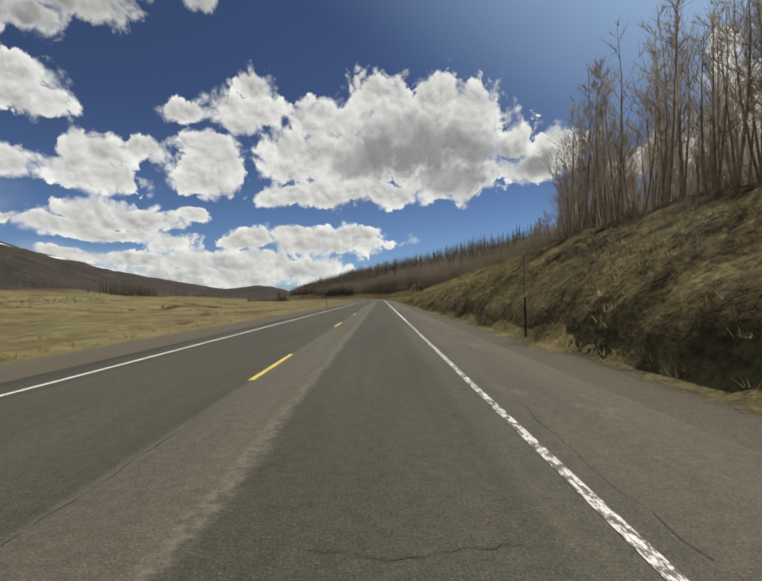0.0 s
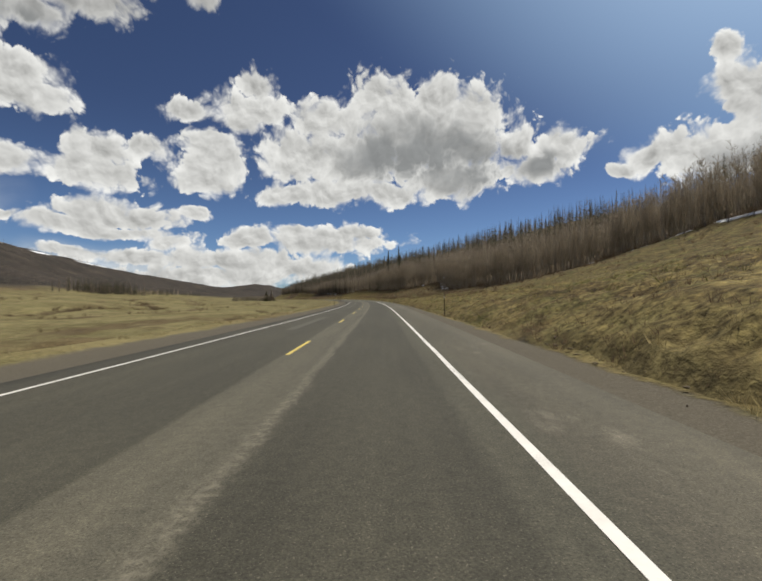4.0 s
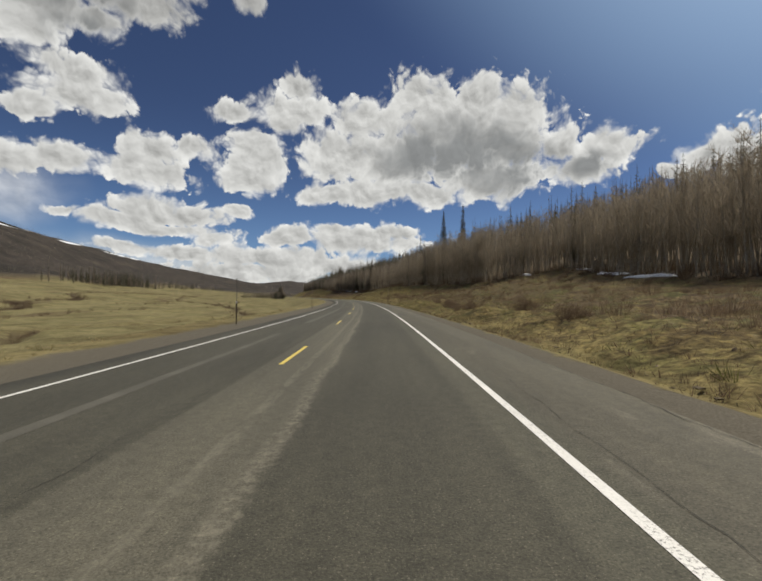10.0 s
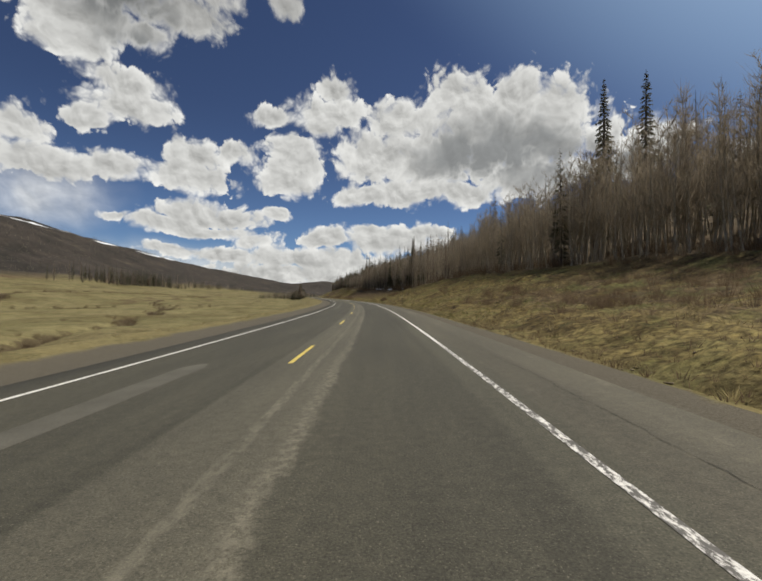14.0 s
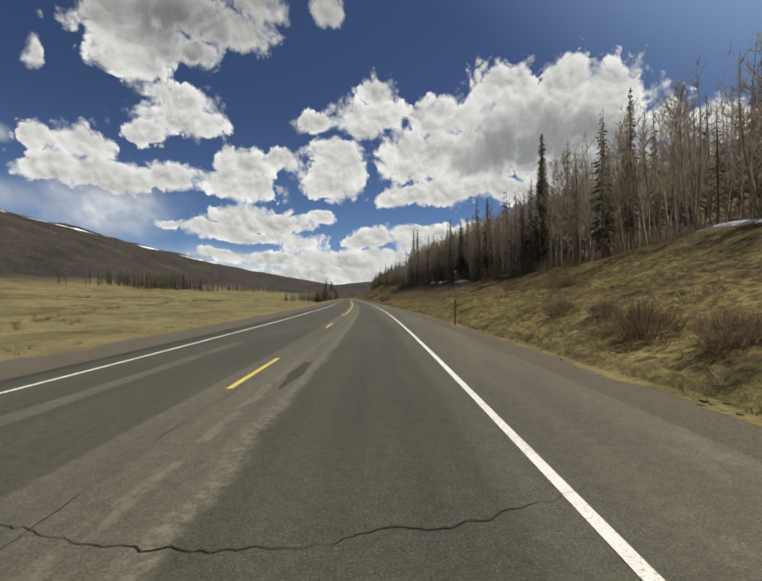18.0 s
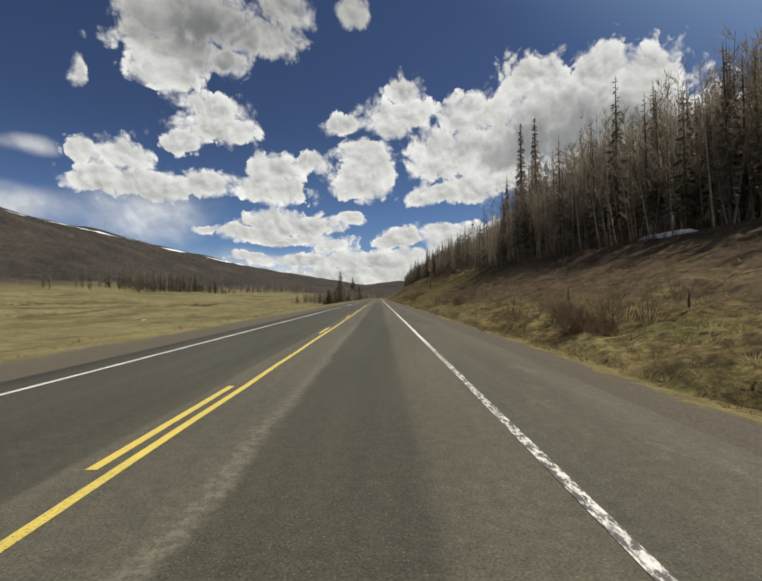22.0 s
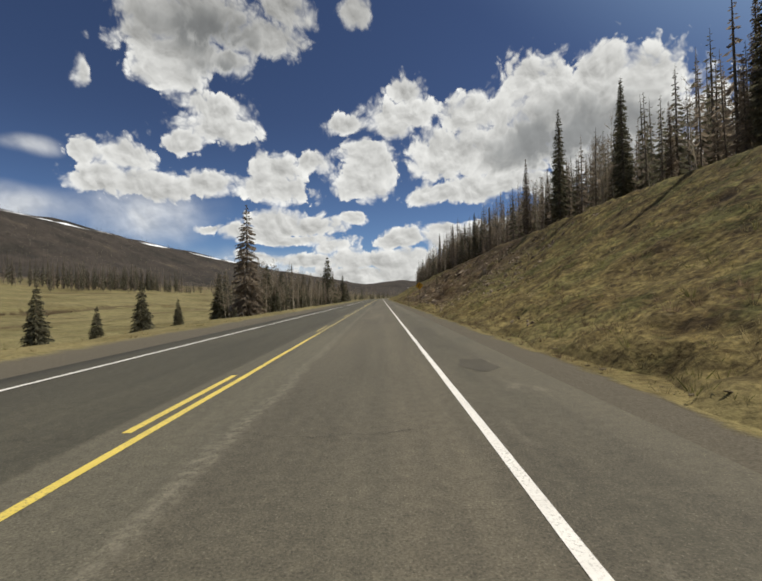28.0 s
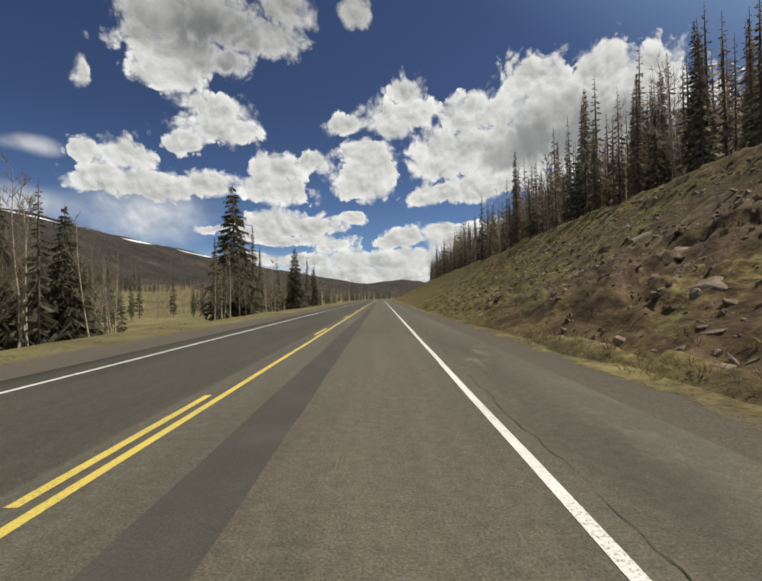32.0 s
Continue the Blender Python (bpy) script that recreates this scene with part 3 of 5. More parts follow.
PATCH_DAMP = mottled("damp_asphalt", (0.060, 0.055, 0.043), (0.072, 0.066, 0.051), (0.086, 0.078, 0.060), 1.2, fine=50, bump=0.2, dist=0.005)
TAR = mottled("tar_stain", (0.040, 0.038, 0.030), (0.047, 0.045, 0.035), (0.055, 0.052, 0.041), 1.2, fine=50, bump=0.2, dist=0.005)
PATCH_PALE = mottled("pale_patch", (0.082, 0.078, 0.064), (0.100, 0.095, 0.078), (0.125, 0.118, 0.098), 1.2, fine=50, bump=0.2, dist=0.005)
CRACK = mottled("crack_filler", (0.012, 0.012, 0.011), (0.02, 0.019, 0.018), (0.03, 0.028, 0.026), 3.0)
NEEDLES = mottled("spruce_needles", (0.082, 0.080, 0.053), (0.138, 0.132, 0.088), (0.200, 0.186, 0.128), 1.5, fine=18, island=0.45, thin=0.5)
NEEDLES_DRY = mottled("dry_spruce_twigs", (0.165, 0.135, 0.105), (0.265, 0.220, 0.172), (0.365, 0.305, 0.240), 1.5, fine=18, island=0.45, thin=0.5)
BARK_DARK = mottled("spruce_bark", (0.07, 0.058, 0.046), (0.13, 0.11, 0.09), (0.20, 0.17, 0.145), 4, fine=40)
BARK_PALE = mottled("aspen_bark", (0.20, 0.17, 0.125), (0.40, 0.35, 0.27), (0.56, 0.50, 0.40), 3, fine=12)
TWIGS = mottled("bare_twigs", (0.215, 0.180, 0.136), (0.315, 0.268, 0.205), (0.420, 0.360, 0.280), 1.0, fine=10, island=0.3, thin=0.5)
SCRUB = mottled("willow_scrub", (0.115, 0.080, 0.052), (0.180, 0.130, 0.086), (0.255, 0.192, 0.128), 0.3, fine=8, island=0.35, thin=0.5)
STRAW = mottled("dry_grass", (0.21, 0.168, 0.080), (0.33, 0.272, 0.140), (0.46, 0.39, 0.22), 0.6, fine=8, island=0.35, thin=0.5)
GREEN_GRASS = mottled("spring_grass", (0.110, 0.105, 0.038), (0.175, 0.168, 0.062), (0.26, 0.24, 0.10), 0.5, fine=8, island=0.35, thin=0.4)
ROCK = mottled("red_rock", (0.11, 0.082, 0.058), (0.21, 0.164, 0.118), (0.34, 0.278, 0.205), 1.3, fine=9, bump=0.5, dist=0.04)
SNOW = mottled("old_snow", (0.55, 0.56, 0.58), (0.72, 0.74, 0.77), (0.82, 0.84, 0.87), 1.0, fine=8)
RUST = mottled("weathered_steel", (0.05, 0.04, 0.032), (0.10, 0.08, 0.062), (0.16, 0.13, 0.105), 6, fine=50)
GALVANISED = mottled("galvanised_steel", (0.10, 0.095, 0.085), (0.16, 0.15, 0.14), (0.23, 0.22, 0.20), 6, fine=50)
REFLECTOR = mottled("reflector", (0.55, 0.54, 0.5), (0.65, 0.64, 0.6), (0.75, 0.74, 0.7), 6)
SIGN_YELLOW = mottled("sign_yellow", (0.60, 0.30, 0.012), (0.66, 0.34, 0.016), (0.72, 0.38, 0.02), 3, rough=0.5, bump=0.02)
SIGN_BLACK = mottled("sign_black", (0.012, 0.012, 0.012), (0.016, 0.016, 0.016), (0.022, 0.022, 0.022), 3, rough=0.5, bump=0.02)
EARTH = mottled("sod_clods", (0.065, 0.050, 0.031), (0.125, 0.098, 0.056), (0.19, 0.155, 0.082), 3.0, fine=25, bump=0.8, dist=0.03)
WOOD_GREY = mottled("grey_wood", (0.09, 0.075, 0.06), (0.16, 0.14, 0.115), (0.24, 0.21, 0.18), 5, fine=40)


def smooth_range(x, a, b):
    t = np.clip((np.asarray(x, float) - a) / (b - a), 0, 1)
    return t * t * (3 - 2 * t)


# ---------- ground ----------
EDGE_S = [-60, 0, 22, 30, 40, 50, 60, 80, 100, 120, 132, 148, 160, 192, 205, 215, 231, 241, 258, 271, 300, 309, 320, 350, 379, 394, 420, 437, 446, 466, 490, 512, 532, 552, 585, 620, 650, 690, 735, 800, 900]
EDGE_L = [11, 11, 11, 12.8, 17, 21, 25.5, 34, 44, 55, 62, 62, 62, 62, 55, 44, 42, 36, 38, 40, 46, 36, 27, 21, 20, 20, 19, 20, 22, 22, 22, 18, 18, 18, 17, 17, 17, 17, 17, 18, 20]
EDGE_R = [.27, .275, .275, .27, .265, .255, .245, .235, .23, .225, .22, .21, .20, .143, .11, .07, .08, .05, .075, .095, .155, .13, .125, .18, .22, .197, .15, .13, .15, .155, .19, .2, .23, .28, .33, .36, .385, .36, .355, .33, .3]
HILL_S = [-60, 60, 110, 160, 250, 330, 420, 480, 560, 620, 720, 900, 1100]
HILL_UP = [.12, .14, .20, .24, .30, .33, .33, .32, .30, .30, .30, .32, .20]     # the wooded hill's slope behind the trees' edge
_nz = np.random.RandomState(7)
_waves = [(_nz.uniform(0.02, 0.9), _nz.uniform(0, 6.28), _nz.uniform(0, 6.28)) for _ in range(26)]


def rough_ground(x, y):
    """Uneven ground, about one metre high and low at most at long waves, a hand's height at short ones."""
    z = 0.0
    for f, a, p in _waves:
        z = z + np.sin((x * math.cos(a) + y * math.sin(a)) * f * 2 + p) * 0.075 / (f * 2 + 0.18)
    return z * 0.42


def tree_edge(s):
    """Distance from the yellow line at which the woods begin, and the ground's height there."""
    l = np.interp(s, EDGE_S, EDGE_L)
    return l + 2.1, CAM_H + l * np.interp(s, EDGE_S, EDGE_R)


def brook(s):
    """Distance to the left at which the small gully in the meadow runs."""
    return np.interp(s, [-60, 0, 155, 191, 218, 260, 302, 386, 450, 540, 620, 760], [44, 40, 25, 33, 27, 40, 24, 44, 60, 92, 105, 120]) + 1.5 * np.sin(s * 0.17)


def brook_far(s):
    return 128 + 22 * np.sin(s * 0.012 + 1.0) + 7 * np.sin(s * 0.05)


def ground_z(s, n):
    s, n = np.broadcast_arrays(np.asarray(s, float), np.asarray(n, float))
    te, tz = tree_edge(s)
    foot = np.interp(s, [630, 645, 680, 700], [6.2, 8.0, 8.0, 6.4])
    # right: ditch, bank, then the wooded hill
    u = np.clip((n - foot) / (te - foot), 0, 1)
    cut = smooth_range(te, 34, 20)
    hump = smooth_range(s, 125, 70)
    cut = np.maximum(cut, hump)
    bend = np.interp(s, [100, 300, 430], [0.85, 1.0, 1.4]) - 0.15 * hump
    prof = cut * (u ** bend) + (1 - cut) * (0.25 * u + 0.75 * u * u)
    ditch = -0.35 * np.exp(-((n - foot - 0.6) / 1.1) ** 2) * (1 - 0.4 * cut)
    right = prof * tz + ditch
    past = np.clip(n - te, 0, None)
    up = np.interp(s, HILL_S, HILL_UP)
    right = right + np.minimum(past, 6) * 0.16 + np.clip(past - 6, 0, 150) * up + np.clip(past - 156, 0, 170) * 0.10 - np.clip(past - 330, 0, None) * 0.12
    right = np.where(n > foot, right, 0.0)
    # left: low embankment, meadow, far slopes and plateau
    m = -n
    low = np.interp(s, [-200, 60, 140, 300, 420, 560, 640, 760, 900], [2.6, 2.4, 2.8, 3.2, 3.0, 2.4, 2.0, 1.8, 1.5])
    left = -low * smooth_range(m, 7.2, 20) - 0.8 * smooth_range(m, 25, 70) + 1.4 * smooth_range(m, 90, 150)
    fall = np.interp(s, [1250, 1350, 1600, 1800, 2050, 2450, 3000, 4000], [1.0, .95, .88, .82, .75, .66, .60, .50])
    left = left + np.interp(m, [0, 100, 200, 309, 400, 500, 650, 900, 935, 2600], [0, 0.5, 7, 16, 25, 40, 85, 218, 229, 262]) * (1 - (1 - fall) * smooth_range(m, 250, 600))
    roll = np.sin(s * 0.021 + m * 0.013) * np.sin(m * 0.031 + s * 0.006 + 1.3) * 1.6 + np.sin(s * 0.047 - m * 0.05) * 0.5
    left = left + roll * smooth_range(m, 40, 140) * (1 + 2 * smooth_range(m, 250, 500))
    gully = np.exp(-((m - brook(s)) / 1.7) ** 2) * 1.1 + np.exp(-((m - brook_far(s)) / 3.0) ** 2) * 1.6
    left = left - gully
    z = np.where(n >= 0, right, left)
    x, y = place(s, n)
    amt = smooth_range(np.abs(n), 5.6, 9.0) * (0.35 + 0.65 * smooth_range(np.abs(n), 9, 30)) + 6 * smooth_range(m, 500, 900)
    z = z + rough_ground(x, y) * amt
    # far hills that close the valley
    far = smooth_range(s, 2300, 3900) * 100 * smooth_range(n, -900, -500) * (0.75 + 0.25 * np.sin(n * 0.011 + 1.0))
    z = z + far
    # the road's own bed
    bed = smooth_range(np.abs(n), 7.0, 5.3)
    return z * (1 - bed) + bed * -0.10 + road_z(s, n) * smooth_range(np.abs(n), 60, 20)


def value_noise(x, y, seed):
    """Smooth random heights, 0 to 1, on a lattice of one unit."""
    ix, iy = np.floor(x), np.floor(y)
    fx, fy = x - ix, y - iy
    fx, fy = fx * fx * (3 - 2 * fx), fy * fy * (3 - 2 * fy)

    def at(i, j):
        h = np.sin((ix + i) * 127.1 + (iy + j) * 311.7 + seed * 74.7) * 43758.5453
        return h - np.floor(h)

    return (at(0, 0) * (1 - fx) + at(1, 0) * fx) * (1 - fy) + (at(0, 1) * (1 - fx) + at(1, 1) * fx) * fy


def broken_blocks(x, y):
    """Blocks of broken rock: each cell of a jittered lattice has a height of its own, with a joint round it."""
    ix, iy = np.floor(x), np.floor(y)
    best, second, high = np.full(np.shape(x), 9.0), np.full(np.shape(x), 9.0), np.zeros(np.shape(x))
    for i in (-1, 0, 1):
        for j in (-1, 0, 1):
            r = [np.sin((ix + i) * a + (iy + j) * b) * 43758.5453 for a, b in ((127.1, 311.7), (269.5, 183.3), (91.7, 57.3))]
            r = [q - np.floor(q) for q in r]
            d = np.hypot(ix + i + r[0] - x, iy + j + r[1] - y)
            high = np.where(d < best, r[2], high)
            second = np.where(d < best, best, np.minimum(second, d))
            best = np.minimum(best, d)
    return high - 0.5 * smooth_range(second - best, 0.18, 0.0)


def turf_cover(s, n):
    lip = 6.15 + 0.6 * (value_noise(s * 0.45, s * 0.0, 3) - 0.5) + 0.15 * (value_noise(s * 1.2, s * 0.0, 5) - 0.5)
    return smooth_range(n, lip, lip + 0.7) * smooth_range(n, 22.5, 20) * smooth_range(s, -12, -6) * smooth_range(s, 742, 736)


def turf(s, n):
    """Height of the tussocky sod, and of the broken rock in the last cut, over the smooth ground on the right."""
    s, n = np.broadcast_arrays(np.asarray(s, float), np.asarray(n, float))
    b1, b2, b3 = value_noise(s * 0.9, n * 1.15, 1), value_noise(s * 2.0, n * 2.3, 2), value_noise(s * 0.33, n * 0.4, 4)
    high = 0.05 + 0.30 * (1 - np.abs(2 * b1 - 1)) ** 1.4 * b3 + 0.13 * (1 - np.abs(2 * b2 - 1)) * (0.4 + b3) + 0.05 * value_noise(s * 4.1, n * 4.3, 6)
    te = tree_edge(s)[0]
    rock = smooth_range(s, 640, 649) * smooth_range(s, 718, 706) * smooth_range(n, 7.5, 9.0) * smooth_range(n, te - 0.8, te - 3.0)
    rock = rock * smooth_range(value_noise(s * 0.14, n * 0.2, 9), 0.30, 0.55)
    high = high + rock * (0.55 * np.clip(broken_blocks(s * 0.62 + 0.35 * b1, n * 0.95 + 0.3 * b2), 0, 1) + 0.22 * broken_blocks(s * 1.7, n * 2.1) - 0.08)
    return high * turf_cover(s, n)


def ground_top(s, n):
    return ground_z(s, n) + turf(s, n)


def grid_mesh(name, S, Nn, zfun, mat):
    ss, nn = np.meshgrid(S, Nn, indexing="ij")
    x, y = place(ss, nn)
    z = zfun(ss, nn)
    co = np.stack([x, y, z], -1).reshape(-1, 3)
    a, b = len(S), len(Nn)
    idx = np.arange(a * b).reshape(a, b)
    quads = np.stack([idx[:-1, :-1], idx[:-1, 1:], idx[1:, 1:], idx[1:, :-1]], -1).reshape(-1, 4)
    me = bpy.data.meshes.new(name)
    me.vertices.add(len(co))
    me.vertices.foreach_set("co", co.astype(np.float32).ravel())
    me.loops.add(quads.size)
    me.loops.foreach_set("vertex_index", quads.astype(np.int32).ravel())
    me.polygons.add(len(quads))
    me.polygons.foreach_set("loop_start", np.arange(0, quads.size, 4, dtype=np.int32))
    me.update(calc_edges=True)
    uv = me.uv_layers.new(name="line")
    uvs = np.stack([nn.reshape(-1), ss.reshape(-1)], -1)[quads.reshape(-1)]
    uv.data.foreach_set("uv", uvs.astype(np.float32).ravel())
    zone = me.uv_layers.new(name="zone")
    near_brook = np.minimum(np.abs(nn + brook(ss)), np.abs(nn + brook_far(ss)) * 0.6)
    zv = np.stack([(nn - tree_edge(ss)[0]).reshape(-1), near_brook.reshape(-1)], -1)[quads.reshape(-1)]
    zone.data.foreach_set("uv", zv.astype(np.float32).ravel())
    me.polygons.foreach_set("use_smooth", np.ones(len(quads), bool))
    me.materials.append(mat)
    return new(name, me)


def sweep(a, b, first, grow):
    out, st = [a], first
    while out[-1] < b:
        out.append(out[-1] + st)
        st *= grow
    return out


right_n = [0, 2.6] + sweep(4.9, 900, 0.45, 1.045)
left_n = [-v for v in [1.6, 3.4] + sweep(4.7, 16, 0.6, 1.08) + list(np.arange(17.5, 60, 1.2)) + sweep(61, 180, 2.2, 1.01) + sweep(183, 2600, 4, 1.08)][::-1]
rows_s = sorted(set([-v for v in sweep(60, 2900, 3, 1.15)] + list(np.arange(-58.5, 800, 1.5)) + sweep(800, 4200, 2.0, 1.05)))
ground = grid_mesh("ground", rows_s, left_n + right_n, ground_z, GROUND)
tagged(ground, "dry spring meadow and brown grassy slopes of a mountain valley", "ground", kind="structure")

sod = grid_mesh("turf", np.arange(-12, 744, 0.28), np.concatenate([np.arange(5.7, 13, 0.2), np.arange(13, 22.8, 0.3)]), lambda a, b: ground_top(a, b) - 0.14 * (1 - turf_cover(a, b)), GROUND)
tagged(sod, "tussocky brown and green sod on the cut slopes, rocky in places", "turf", kind="structure")

# ---------- road ----------
road_s = list(np.arange(-80, 800, 2.0)) + sweep(800, 1300, 3, 1.03)
road_n = [-4.25, -4.2, -3.4, -2, -0.6, 0, 0.9, 2, 3.3, 4.2, 4.98, 5.05]


def road_top(s, n):
    z = road_z(s, n)
    return np.where((n < -4.22) | (n > 5.0), z - 0.14, z)


road = grid_mesh("road", road_s, road_n, road_top, ASPHALT)
tagged(road, "worn grey two-lane asphalt highway with pale centre strip", "road", kind="structure")


def strip(name, s0, s1, n, w, mat, lift=0.004, wobble=0.0, step=2.0, seed=0):
    S = np.append(np.arange(s0, s1, step), s1)
    rs = np.random.RandomState(seed + 50)
    off = np.interp(S, np.arange(s0 - 1, s1 + 2, 1.2), rs.uniform(-wobble, wobble, len(np.arange(s0 - 1, s1 + 2, 1.2)))) if wobble else 0 * S
    ss, k = np.meshgrid(S, [-0.5, 0.5], indexing="ij")
    nn = n + k * w + off[:, None]
    x, y = place(ss, nn)
    z = road_z(ss, nn) + lift
    me = bpy.data.meshes.new(name)
    co = np.stack([x, y, z], -1).reshape(-1, 3)
    f = [(2 * i, 2 * i + 1, 2 * i + 3, 2 * i + 2) for i in range(len(S) - 1)]
    me.from_pydata(co.tolist(), [], f)
    uv = me.uv_layers.new(name="line")
    lay = np.stack([nn.reshape(-1), ss.reshape(-1)], -1)
    for lp in me.loops:
        uv.data[lp.index].uv = lay[lp.vertex_index]
    me.materials.append(mat)
    return new(name, me)


for nm, n in (("edge_line_right", LANE), ("edge_line_left", 0.06 - LANE)):
    tagged(strip(nm, -60, 1200, n, 0.095, WHITE_PAINT, wobble=0.006), "worn white painted edge line on asphalt", "road marking", kind="structure")
DASH, CYCLE, DASH0 = 3.05, 12.19, 6.73
k = -3
while DASH0 + k * CYCLE < 1100:
    a = DASH0 + k * CYCLE
    side = 0.0 if a < 404 else -0.10
    tagged(strip("centre_dash", a, a + DASH, side, 0.095, YELLOW_PAINT, seed=k), "yellow painted centre dash on asphalt", "road marking", "centre dashes", "structure")
    k += 1
tagged(strip("centre_line", 409, 1150, 0.11, 0.095, YELLOW_PAINT, wobble=0.02), "solid yellow no-passing line on asphalt", "road marking", kind="structure")


# ---------- trees and plants ----------
def part(name, geo, mat, parent=None, label="", smooth=False):
    """Links vertices and faces as one mesh object, under a thing or a part where one is given."""
    v, f = geo
    me = bpy.data.meshes.new(name)
    me.from_pydata(np.asarray(v, float).tolist(), [], [tuple(int(i) for i in q) for q in f])
    if smooth:
        me.polygons.foreach_set("use_smooth", np.ones(len(me.polygons), bool))
    me.materials.append(mat)
    ob = new(name, me)
    if parent is not None:
        ob.parent = parent
    if label:
        tagged(ob, label)
    return ob


class Shape:
    """Collects vertices and triangles."""

    def __init__(self):
        self.v, self.f, self.n = [], [], 0

    def add(self, v, f):
        self.v.append(np.asarray(v, float))
        self.f.append(np.asarray(f, int) + self.n)
        self.n += len(v)

    def geo(self):
        return np.concatenate(self.v), np.concatenate(self.f)

    def tube(self, pts, radii, sides):
        pts = np.asarray(pts, float)
        rings = []
        for i, (p, r) in enumerate(zip(pts, radii)):
            d = pts[min(i + 1, len(pts) - 1)] - pts[max(i - 1, 0)]
            d = d / (np.linalg.norm(d) + 1e-9)
            a = np.cross(d, (0.31, 0.95, 0.1) if abs(d[2]) > 0.6 else (0, 0, 1.0))
            a /= np.linalg.norm(a) + 1e-9
            b = np.cross(d, a)
            t = np.arange(sides) * 2 * math.pi / sides
            rings.append(p + r * (np.cos(t)[:, None] * a + np.sin(t)[:, None] * b))
        f = []
        for i in range(len(pts) - 1):
            for j in range(sides):
                k = (j + 1) % sides
                a0, b0, c0, d0 = i * sides + j, i * sides + k, (i + 1) * sides + k, (i + 1) * sides + j
                f += [(a0, b0, c0), (a0, c0, d0)]
        self.add(np.concatenate(rings), f)

    def sliver(self, a, b, w, rng):
        a, b = np.asarray(a, float), np.asarray(b, float)
        d = b - a
        side = np.cross(d, rng.normal(size=3))
        side *= w / (np.linalg.norm(side) + 1e-9)
        self.add([a - side, a + side, b], [(0, 1, 2)])


def spruce_shape(h, seed, levels, per, fullness=1.0, bare=0.12, detail=2, width=0.17):
    rng = np.random.RandomState(seed)
    tr, cr = Shape(), Shape()
    lean = rng.normal(0, 0.012, 2)
    top = np.array([lean[0] * h, lean[1] * h, h])
    tr.tube([(0, 0, -0.4), top * 0.35, top * 0.7, top], [0.009 * h + 0.03, 0.007 * h + 0.02, 0.005 * h + 0.02, 0.012], 6 if detail > 1 else 3)
    for i in range(levels):
        u = bare + (1 - bare) * (i + rng.uniform(-0.3, 0.3)) / levels
        u = min(max(u, bare * 0.7), 0.985)
        reach = (width * h * (1 - u) ** 0.82 * min(1.0, 0.45 + (u - bare) * 4.0) + 0.12) * fullness
        n = max(3, int(round(per * (0.65 + 0.5 * (1 - u)))))
        a0 = rng.uniform(0, 6.28)
        for j in range(n):
            if rng.rand() > 0.55 + 0.45 * fullness:
                continue
            a = a0 + 6.28 * j / n + rng.uniform(-0.35, 0.35)
            ln = reach * rng.uniform(0.6, 1.15)
            p0 = top * min(u + rng.uniform(-0.5, 0.5) / levels, 0.99)
            out = np.array([math.cos(a), math.sin(a), 0.0])
            tang = np.array([-out[1], out[0], 0.0])
            droop = -0.30 - 0.30 * (1 - u) + rng.uniform(-0.15, 0.15)
            if u > 0.85:
                droop += 0.45
            mid = p0 + out * ln * 0.55 + np.array([0, 0, droop * ln * 0.45])
            tip = p0 + out * ln + np.array([0, 0, droop * ln * 0.75])
            w = ln * (0.12 if detail > 1 else 0.22) + 0.03
            hang = tang * rng.uniform(-0.7, 0.7) + np.array([0, 0, -1.0])
            cr.add([p0, mid + hang * w * 1.0, tip, mid - hang * w * 0.3], [(0, 1, 2), (0, 2, 3)])
            if detail > 1:
                for q in range(7):
                    c = p0 + (tip - p0) * rng.uniform(0.3, 0.95)
                    e = c + out * ln * 0.10 + tang * rng.uniform(-1, 1) * ln * 0.30 + np.array([0, 0, -rng.uniform(0.15, 0.5) * ln * 0.5 - 0.08])
                    cr.sliver(c, e, 0.03 + 0.03 * ln, rng)
    return tr.geo(), cr.geo()


